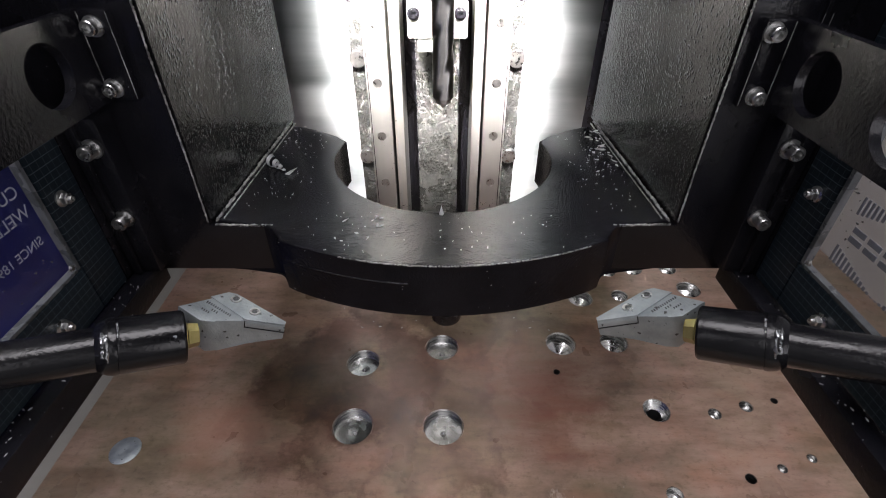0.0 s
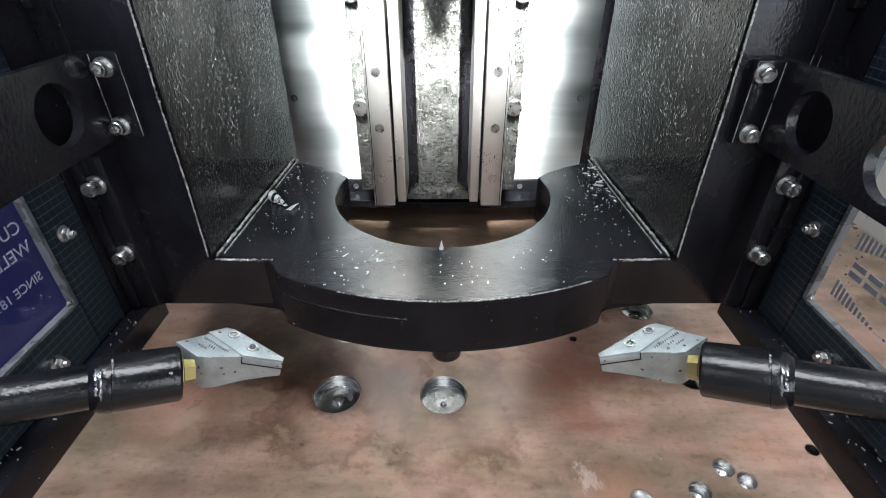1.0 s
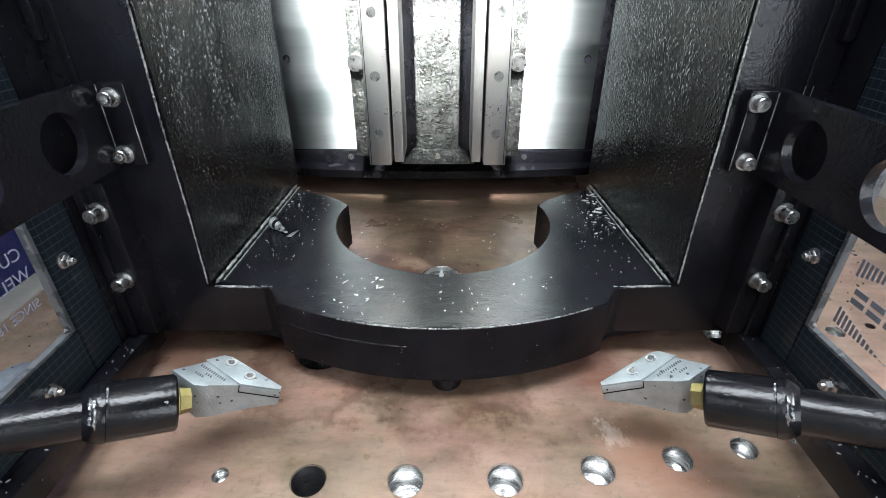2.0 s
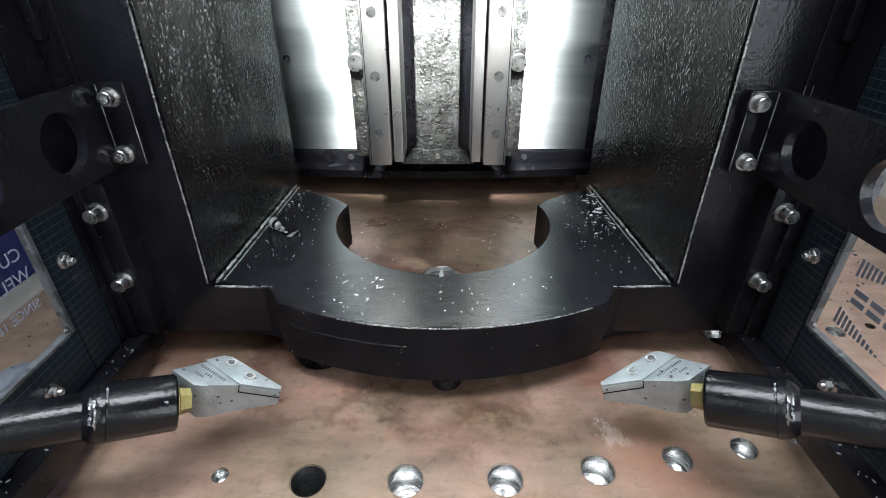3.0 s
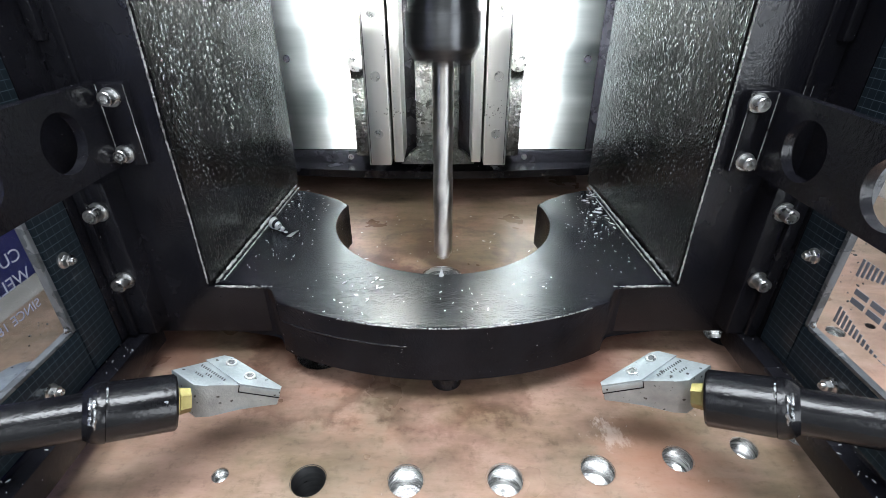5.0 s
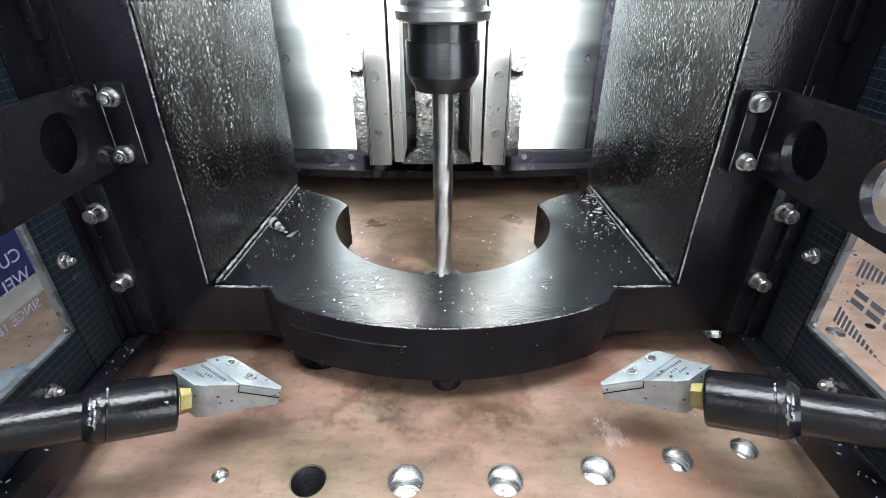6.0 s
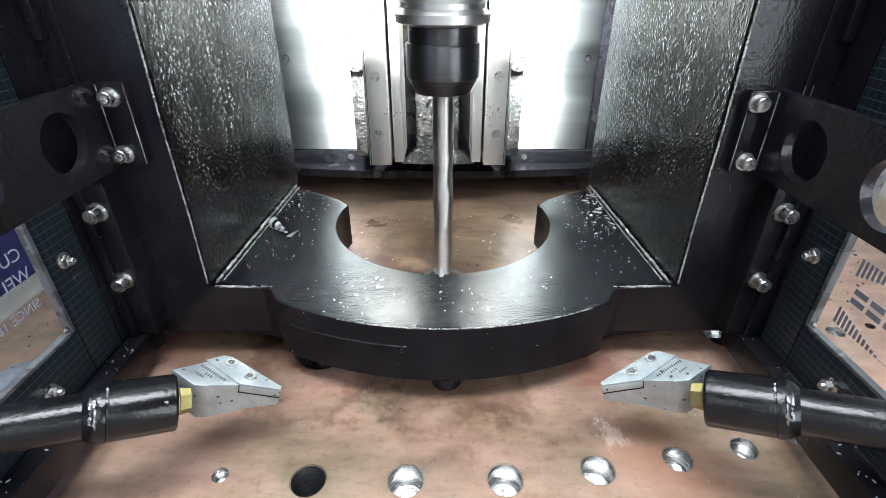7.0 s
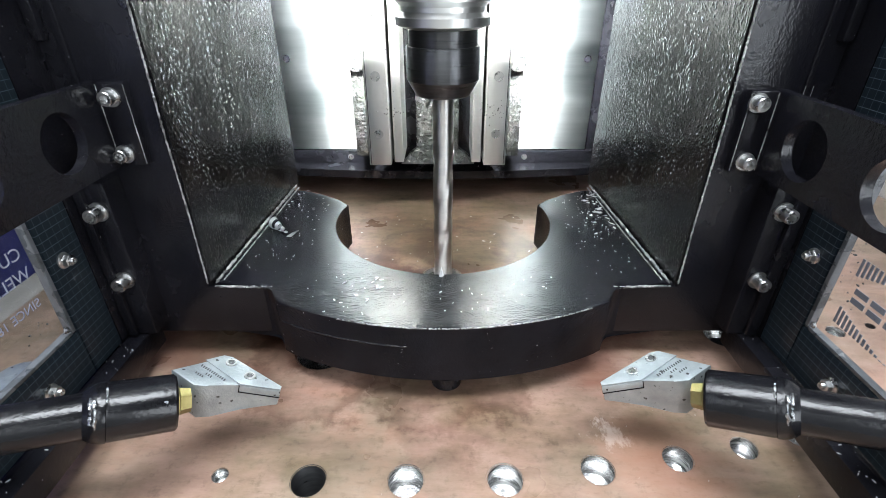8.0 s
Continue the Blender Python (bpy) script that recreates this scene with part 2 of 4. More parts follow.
def gridded():
    """A black perforated film with a fine pale grid."""
    m, nt, b = nodes_of("gridded_black_film")
    vec = coords(nt)
    sep = nt.nodes.new("ShaderNodeSeparateXYZ")
    nt.links.new(vec, sep.inputs[0])

    def lines(axis):
        mul = nt.nodes.new("ShaderNodeMath")
        mul.operation, mul.inputs[1].default_value = "MULTIPLY", (0, 230, 240)[axis]
        nt.links.new(sep.outputs[axis], mul.inputs[0])
        fr = nt.nodes.new("ShaderNodeMath")
        fr.operation = "FRACT"
        nt.links.new(mul.outputs[0], fr.inputs[0])
        lt = nt.nodes.new("ShaderNodeMath")
        lt.operation, lt.inputs[1].default_value = "LESS_THAN", 0.075
        nt.links.new(fr.outputs[0], lt.inputs[0])
        return lt.outputs[0]

    mx = nt.nodes.new("ShaderNodeMath")
    mx.operation = "MAXIMUM"
    faint = nt.nodes.new("ShaderNodeMath")
    faint.operation, faint.inputs[1].default_value = "MULTIPLY", 0.5
    nt.links.new(lines(1), faint.inputs[0])
    nt.links.new(faint.outputs[0], mx.inputs[0])
    nt.links.new(lines(2), mx.inputs[1])
    nt.links.new(ramp(nt, mx.outputs[0], [(0, (0.009, 0.015, 0.021)), (1, (0.08, 0.102, 0.122))]), b.inputs["Base Color"])
    b.inputs["Roughness"].default_value = 0.3
    b.inputs["Specular IOR Level"].default_value = 0.22
    return m


BARE = grained("bare_weld_metal", (0.10, 0.105, 0.11), (0.50, 0.51, 0.52), (0.15, 0.35), 0.9, 220, 900, 0.5, 0.0006)
SEAL = grained("plastic_edge", (0.05, 0.055, 0.06), (0.13, 0.14, 0.15), (0.2, 0.35), 0, 90, 600, 0.1, 0.0002)
LED, led_nodes, led_bsdf = nodes_of("lit_lamp_lens")
led_bsdf.inputs["Base Color"].default_value = (0.9, 0.9, 0.9, 1)
led_bsdf.inputs["Emission Color"].default_value = (0.95, 1.0, 0.97, 1)
led_bsdf.inputs["Emission Strength"].default_value = 1300
PLATE, CLEAR, GRID = copper_plate(), clear_sheet(), gridded()


# ---- mesh helpers ----
def finish(name, bm, material, parent=None, label="", smooth=True):
    me = bpy.data.meshes.new(name)
    bmesh.ops.recalc_face_normals(bm, faces=bm.faces)
    bm.to_mesh(me)
    bm.free()
    me.materials.append(material)
    if smooth:
        me.polygons.foreach_set("use_smooth", [True] * len(me.polygons))
        me.set_sharp_from_angle(angle=radians(35))
    ob = new(name, me)
    ob.parent = parent
    return tagged(ob, label)


def part(name, bm, material, parent, label=""):
    return finish(name, bm, material, parent, label)


def thing(name, label, category, group="", kind=""):
    ob = new(name)
    ob.empty_display_size = 0.02
    return tagged(ob, label, category, group, kind)


def box(x0, x1, y0, y1, z0, z1, bevel=0.001, bm=None):
    bm = bm or bmesh.new()
    made = bmesh.ops.create_cube(bm, size=1)["verts"]
    for v in made:
        v.co = Vector(((x0 + x1) / 2 + v.co.x * abs(x1 - x0), (y0 + y1) / 2 + v.co.y * abs(y1 - y0),
                       (z0 + z1) / 2 + v.co.z * abs(z1 - z0)))
    if bevel:
        edges = list({e for v in made for e in v.link_edges})
        bmesh.ops.bevel(bm, geom=edges, offset=bevel, segments=2, affect="EDGES", profile=0.6)
    return bm


def prism(points, axis, a, b, bevel=0.001, bm=None):
    """A polygon given in the plane across the axis, extruded from a to b; axis x: (y, z), y: (x, z), z: (x, y)."""
    bm = bm or bmesh.new()

    def at(p, w):
        return {"x": (w, p[0], p[1]), "y": (p[0], w, p[1]), "z": (p[0], p[1], w)}[axis]

    low = [bm.verts.new(at(p, a)) for p in points]
    high = [bm.verts.new(at(p, b)) for p in points]
    n = len(points)
    faces = [bm.faces.new(low[::-1]), bm.faces.new(high)]
    faces += [bm.faces.new((low[i], low[(i + 1) % n], high[(i + 1) % n], high[i])) for i in range(n)]
    if bevel:
        edges = list({e for f in faces[:2] for e in f.edges})
        bmesh.ops.bevel(bm, geom=edges, offset=bevel, segments=2, affect="EDGES", profile=0.6)
    return bm


def lathe(profile, seg=32, m=None, bm=None, caps=True):
    """A body of revolution about z from (radius, z) pairs, placed by m."""
    bm = bm or bmesh.new()
    m = m or Matrix()
    rings = []
    for r, z in profile:
        rings.append([bm.verts.new(m @ Vector((r * math.cos(2 * math.pi * i / seg), r * math.sin(2 * math.pi * i / seg), z)))
                      for i in range(seg)])
    for p, q in zip(rings, rings[1:]):
        for i in range(seg):
            bm.faces.new((p[i], p[(i + 1) % seg], q[(i + 1) % seg], q[i]))
    if caps:
        bm.faces.new(rings[0][::-1])
        bm.faces.new(rings[-1])
    return bm


def along(p, q):
    """The pose whose z axis runs from p towards q."""
    p, q = Vector(p), Vector(q)
    return Matrix.Translation(p) @ (q - p).to_track_quat("Z", "Y").to_matrix().to_4x4()


def bead(points, r, seed):
    """A lumpy weld swept along a polyline."""
    rng = random.Random(seed)
    bm = bmesh.new()
    path = []
    for p, q in zip(points, points[1:]):
        p, q = Vector(p), Vector(q)
        n = max(1, int((q - p).length / (r * 1.3)))
        path += [(p.lerp(q, i / n), (q - p).normalized()) for i in range(n)]
    path.append((Vector(points[-1]), (Vector(points[-1]) - Vector(points[-2])).normalized()))
    prev = None
    for k, (c, d) in enumerate(path):
        u = d.orthogonal().normalized()
        w = d.cross(u)
        size = r * (0.55 + 0.35 * math.sin(k * 1.1) ** 2 + rng.uniform(-0.2, 0.45))
        c = c + (u * rng.uniform(-0.3, 0.3) + w * rng.uniform(-0.3, 0.3)) * r
        row = [bm.verts.new(c + size * rng.uniform(0.8, 1.2) * (u * math.cos(a * math.pi / 4) + w * math.sin(a * math.pi / 4))) for a in range(8)]
        if prev:
            for i in range(8):
                bm.faces.new((prev[i], prev[(i + 1) % 8], row[(i + 1) % 8], row[i]))
        else:
            bm.faces.new(row[::-1])
        prev = row
    bm.faces.new(prev)
    return bm


def cap_screw(m, r, h, parent, material=None):
    """A socket head cap screw whose head stands along m's z, with a washer."""
    head = part("bolt", lathe([(r * 0.55, h), (r * 0.55, h * 0.45), (0.0001, h * 0.4)][::-1] +
                              [(r * 0.88, h), (r, h * 0.9), (r, 0)], 20, m, caps=False), material or BOLT, parent)
    part("washer", lathe([(r * 1.35, 0), (r * 1.35, r * 0.28), (r * 0.9, r * 0.28)], 20, m), material or BOLT, head)
    return head


def flange_nut(m, r, parent):
    """A hex flange nut with the end of its stud standing out along m's z."""
    nut = part("nut", lathe([(r * 1.45, 0), (r * 1.45, r * 0.2), (r * 1.15, r * 0.4), (r * 1.0, r * 0.45)], 24, m), BOLT, parent, "zinc hex flange nut")
    part("hexagon", lathe([(r * 1.08, r * 0.4), (r * 1.08, r * 1.25), (r * 0.92, r * 1.4), (r * 0.62, r * 1.4)], 6, m), BOLT, nut)
    part("stud", lathe([(r * 0.60, r * 1.3), (r * 0.60, r * 1.85), (r * 0.50, r * 2.0), (r * 0.28, r * 2.0), (r * 0.24, r * 1.8), (0.0001, r * 1.8)], 16, m, caps=False), BOLT, nut)
    return nut


# ---- the place ----
hall = 3.2
tagged(finish("ceiling", box(-hall, hall, -hall, hall, 3.2, 3.25, 0), HALL, smooth=False), "pale painted workshop ceiling", "ceiling", kind="structure")
finish("floor", box(-hall, hall, -hall, hall, -0.95, -0.9, 0), CONCRETE, smooth=False)
tagged(bpy.data.objects["floor"], "bare grey concrete workshop floor", "floor", kind="structure")
for nm, a in (("wall_north", (-hall, hall, hall, hall + 0.1)), ("wall_south", (-hall, hall, -hall - 0.1, -hall)),
              ("wall_east", (hall, hall + 0.1, -hall, hall)), ("wall_west", (-hall - 0.1, -hall, -hall, hall))):
    tagged(finish(nm, box(*a, -0.95, 3.2, 0), HALL, smooth=False), "pale painted workshop wall", "wall", kind="structure")

# bed under the plate
bed = thing("machine_bed", "grey oily steel bed carrying the work plate", "machine bed")
part("bed_top", box(-0.43, 0.9, -0.7, 0.7, -0.09, -0.045, 0.003), CONCRETE, bed)
part("bed_strip", box(-0.358, -0.326, -0.7, 0.7, -0.0448, -0.006, 0.002), CONCRETE, bed, "grey oily side strip")
part("bed_body", box(-0.42, 0.8, -0.6, 0.6, -0.9, -0.09, 0.003), GREY, bed)

guard = thing("guard_panel", "deep blue painted sheet guard beside the bed", "machine guard")
part("sheet", box(-0.366, -0.360, -0.7, 1.2, -0.044, 0.45, 0.001), BLUE, guard)
part("stiffener", box(-0.39, -0.3665, -0.7, 1.2, -0.044, -0.02, 0.001), BLUE, guard)
cover = thing("machine_cover", "white painted sheet cover standing on the plate", "machine cover")
part("cover_sheet", box(0.50, 0.504, -0.2, 0.5, 0.0, 0.6, 0.001), WHITE, cover)
part("cover_foot", box(0.5045, 0.53, -0.2, 0.5, 0.0, 0.004, 0.0005), WHITE, cover)
# the drilled plate: x, y, radius, depth (0: open through the plate, -1: a countersink over a through hole)
HOLES = [
    (-0.112, -0.193, 0.004, 0.008), (-0.067, -0.196, 0.0086, 0), (-0.0185, -0.196, 0.0088, 0.016), (0.031, -0.1955, 0.0088, 0.016), (0.0786, -0.19, 0.0084, 0.014),
    (0.122, -0.1835, 0.0075, 0.012), (0.16, -0.177, 0.0067, 0.012), (0.193, -0.17, 0.0058, 0.012), (-0.0798, -0.03, 0.0158, 0.01), (-0.001, -0.0095, 0.0162, 0.01),
    (-0.08, -0.101, 0.0172, 0.01), (0.0003, -0.1015, 0.0172, 0.01), (0.195, -0.0845, 0.0118, -1), (0.2466, -0.0882, 0.0056, 0.01), (0.2787, -0.0805, 0.0058, 0.012),
    (0.308, -0.0744, 0.003, 0), (0.3085, -0.1309, 0.0038, 0.01), (0.279, -0.1397, 0.0038, 0.01), (0.2486, -0.1482, 0.0042, 0), (0.1824, -0.1613, 0.0065, 0.01),
    (0.1231, -0.0044, 0.015, 0.012), (0.1793, -0.002, 0.014, 0.012), (0.1592, 0.0659, 0.014, 0.012), (0.2064, 0.0698, 0.0092, 0.01), (0.2916, 0.0807, 0.0132, 0.012),
    (0.2367, 0.12, 0.0118, 0.01), (0.2807, 0.12, 0.0105, 0.01), (0.2043, 0.1155, 0.0104, 0.01), (0.112, -0.0411, 0.003, 0)]


def work_plate():
    top = thing("work_plate", "reddish brown scaled steel plate with test holes and oil stains", "steel plate")
    x0, x1, y0, y1, th = -0.322, 0.62, -0.45, 0.50, 0.045
    bm = bmesh.new()

    def loop(pts):
        vs = [bm.verts.new(p) for p in pts]
        return [bm.edges.new((vs[i], vs[(i + 1) % len(vs)])) for i in range(len(vs))]

    seg = 28
    edges = loop([(x0, y0, 0), (x1, y0, 0), (x1, y1, 0), (x0, y1, 0)])
    for hx, hy, r, d in HOLES:
        edges += loop([(hx + r * math.cos(2 * math.pi * i / seg), hy + r * math.sin(2 * math.pi * i / seg), 0) for i in range(seg)])
    bmesh.ops.triangle_fill(bm, edges=edges, use_beauty=True, use_dissolve=False)
    lip = [bm.verts.new(p) for p in ((x0, y0, 0), (x1, y0, 0), (x1, y1, 0), (x0, y1, 0))]
    low = [bm.verts.new((v.co.x, v.co.y, -th)) for v in lip]
    for i in range(4):
        bm.faces.new((lip[i], lip[(i + 1) % 4], low[(i + 1) % 4], low[i]))
    finish("plate_top", bm, PLATE, top, smooth=False)
    for hx, hy, r, d in HOLES:
        deep = d or th - 0.001
        spot = 0 < d and r > 0.0155
        if d < 0:
            part("drilled_hole", lathe([(r * 1.04, 0.0004), (r, -0.0005), (r * 0.52, -r * 0.62)], seg, Matrix.Translation((hx, hy, 0)), caps=False), BORE, top, "bright countersink")
            # dark metal puts the shade inside the open bore into its colour
            part("drilled_hole", lathe([(r * 0.52, -r * 0.62), (r * 0.52, 0.001 - th)], seg, Matrix.Translation((hx, hy, 0)), caps=False), NUT, top, "open bore with its inner shade in the dark colour")
            continue
        prof = [(r * 1.06, 0.0004), (r, -0.0006), (r, -deep)]
        if spot:
            # a flat spot face with a turned step and a small centre mark
            prof += [(r * 0.93, -deep - 0.0004), (r * 0.55, -deep), (r * 0.16, -deep - 0.0008), (r * 0.12, -deep - 0.002), (0.0001, -deep - 0.003)]
        elif d:
            prof += [(r * 0.5, -deep - r * 0.30), (r * 0.12, -deep - r * 0.52), (0.0001, -deep - r * 0.58)]
        # bores open through the plate get the dark metal as painted depth shade
        part("drilled_hole", lathe(prof, seg, Matrix.Translation((hx, hy, 0)), caps=False), BORE if d else NUT, top, "bright bored hole" if d else "open bore with its inner shade in the dark colour")
    return top


plate = work_plate()
# bore closed by a flush disc
tagged(finish("plug", lathe([(0.0125, 0.0), (0.0125, 0.0006), (0.0115, 0.001), (0.003, 0.0008), (0.0001, 0.0004)], 32,
                            Matrix.Translation((-0.2693, -0.1238, 0)), caps=False), ZINC), "dull steel disc lying on the plate", "disc")


# ---- the column behind: guide rails on a cast body ----
def column():
    col = thing("guide_column", "black cast machine column with bright guide rails", "machine column")
    part("cast_body", box(-0.26, 0.26, 0.187, 0.24, 0.034, 1.0, 0.002), BLACK, col)
    # added wall that keeps rear light from leaking under the column
    part("base_wall", box(-0.30, 0.30, 0.30, 0.34, 0.0, 1.0, 0.002), BLACK, col)
    part("web_core", box(-0.068, 0.058, 0.136, 0.1865, 0.052, 1.0, 0.001), BLACK, col)
    part("cast_rib", box(-0.0266, 0.0158, 0.125, 0.1358, 0.0625, 1.0, 0.003), CAST, col, "rough black cast web between the rails")
    part("foot_web", prism([(-0.0424, 0.0521), (0.0316, 0.0521), (0.0240, 0.0613), (0.0164, 0.0668), (-0.0272, 0.0668), (-0.0348, 0.0613)],
                           "y", 0.1215, 0.1355), CAST, col)
    part("sill", box(-0.185, 0.175, 0.178, 0.1868, 0.034, 0.0485, 0.0008), BLACK, col)
    for s in (-1, 1):
        cx = -0.0056
        part("back_strip", box(cx + s * 0.0694, cx + s * 0.0838, 0.137, 0.1866, 0.0559, 1.0, 0.001), CAST, col)
        for k in range(5):
            part("strip_bolt", lathe([(0.0083, 0), (0.0083, 0.005), (0.0074, 0.0062), (0.0001, 0.0064)], 28,
                                     Matrix.Translation((cx + s * 0.0768, 0.137, 0.1481 + 0.102 * k)) @ pose(0, 0, 0, 90), caps=False), BOLT, col, "bright bolt head")
        cx = -0.0051
        rail = part("guide_rail", box(cx + s * 0.0424, cx + s * 0.0628, 0.080, 0.136, 0.0658, 1.0, 0.0012), STEEL, col, "ground steel guide rail")
        part("rail_groove", box(cx + s * 0.0605, cx + s * 0.0612, 0.0792, 0.0801, 0.0662, 1.0, 0), NUT, rail, "dark line along the rail")
        part("rail_step", box(cx + s * 0.0318, cx + s * 0.0405, 0.088, 0.1359, 0.0661, 1.0, 0.0008), STEEL, col, "ground steel rail shoulder")
        for k in range(9):
            part("rail_hole", lathe([(0.0043, 0.0), (0.0041, 0.0004), (0.0037, 0.0004), (0.0035, 0.0001), (0.0001, 0.0001)], 18,
                                    Matrix.Translation((cx + s * 0.0526, 0.0798, 0.0954 + 0.0494 * k)) @ pose(0, 0, 0, 90), caps=False), BOLT, rail)
        cx = -0.0061
        pan = part("steel_panel", prism([(cx + s * 0.0840, 0.0492), (cx + s * 0.166, 0.0492), (cx + s * 0.166, 1.0), (cx + s * 0.0840, 1.0)],
                                        "y", 0.180, 0.1868), PANEL, col, "brushed sheet steel cover")
        part("panel_hole", lathe([(0.0037, 0.0003), (0.0032, -0.001), (0.0001, -0.001)], 16,
                                 Matrix.Translation((cx + s * 0.1548, 0.1787, 0.1452)) @ pose(0, 0, 0, 90), caps=False), BLACK, pan)
        part("lip_screw", lathe([(0.0032, 0), (0.0032, 0.001), (0.0016, 0.001), (0.0014, 0.0004), (0.0001, 0.0004)], 16,
                                Matrix.Translation((cx + s * 0.098, 0.178, 0.0412)) @ pose(0, 0, 0, 90), caps=False), BOLT, col)
    # curved black lip at the foot
    n, pts = 24, []
    for i in range(n + 1):
        a = -1 + 2 * i / n
        pts.append((-0.006 + a * 0.185, 0.150 + 0.0150 * a * a))
    pts += [(0.179, 0.24), (-0.191, 0.24)]
    part("curved_lip", prism(pts, "z", 0.0254, 0.0338, 0.001), BLACK, col, "black curved foot plate")
    part("lip_screw", lathe([(0.0030, 0), (0.0030, 0.001), (0.0015, 0.001), (0.0013, 0.0004), (0.0001, 0.0004)], 16,
                            Matrix.Translation((-0.0054, 0.1214, 0.0608)) @ pose(0, 0, 0, 90), caps=False), BOLT, col)
    br = part("bracket", box(-0.0285, 0.0198, 0.062, 0.1245, 0.285, 0.313, 0.002), GREY, col, "grey bracket between the rails")
    part("bracket_tooth", box(-0.0205, -0.0085, 0.064, 0.078, 0.2745, 0.2848, 0.001), GREY, br)
    for x in (-0.0232, 0.0136):
        cap_screw(Matrix.Translation((x, 0.062, 0.3036)) @ pose(0, 0, 0, 90), 0.0036, 0.003, br, BLACK)
    return col


column()


# ---- the clamp head ----
clamp = thing("clamp_head", "black painted welded drill clamp head with open ring", "clamp head")
R_IN, R_OUT = 0.0825, 0.2025


def ring_plan(inset=0.0):
    """The open ring: two horns behind, a broad shoulder at each wall."""
    half = []
    a0 = radians(108)
    for i in range(25):
        a = a0 * i / 24
        half.append((R_IN * math.sin(a), -0.0075 - R_IN * math.cos(a)))
    half += [(0.088, 0.027), (0.105, 0.040), (0.121, 0.0475), (0.1325, 0.050), (0.1405, -0.10), (0.109, -0.1035), (0.1045, -0.1050), (0.1010, -0.1080), (0.0985, -0.1125)]
    b0 = math.asin(0.097 / R_OUT)
    for i in range(19):
        b = b0 * (1 - i / 18)
        half.append(((R_OUT - inset) * math.sin(b), 0.0585 - (R_OUT - inset) * math.cos(b)))
    inner, outer = half[:25], half[25:]
    right = inner + outer
    left = [(-x, y) for x, y in right[1:-1]][::-1]
    return right + left


def clamp_ring():
    ring = part("ring", prism(ring_plan(), "z", 0.0165, 0.054, 0.0014), RING, clamp, "thick black ring with worn paint")
    # step line of the two layers
    part("seam", bead([(0.2026 * math.sin(a), 0.0585 - 0.2026 * math.cos(a), 0.0405) for a in [radians(-28 + 1.6 * i) for i in range(15)]], 0.0005, 3),
         BLACK, ring)
    part("worn_edge", bead([(0.2023 * math.sin(a), 0.0585 - 0.2023 * math.cos(a), 0.0537) for a in [radians(-17 + 1.2 * i) for i in range(36)]], 0.00045, 4),
         WELD, ring, "thin uneven bright bead along the edge")
    for x, y, r in ((0.002, -0.129, 0.0092), (-0.091, -0.097, 0.0112), (0.094, -0.097, 0.0085)):
        part("foot", lathe([(r * 0.65, 0.0), (r, 0.002), (r, 0.010), (r * 0.86, 0.0105), (r * 0.86, 0.0175)], 28, Matrix.Translation((x, y, 0))), BLACK, clamp,
             "round black foot")
    return ring


clamp_ring()


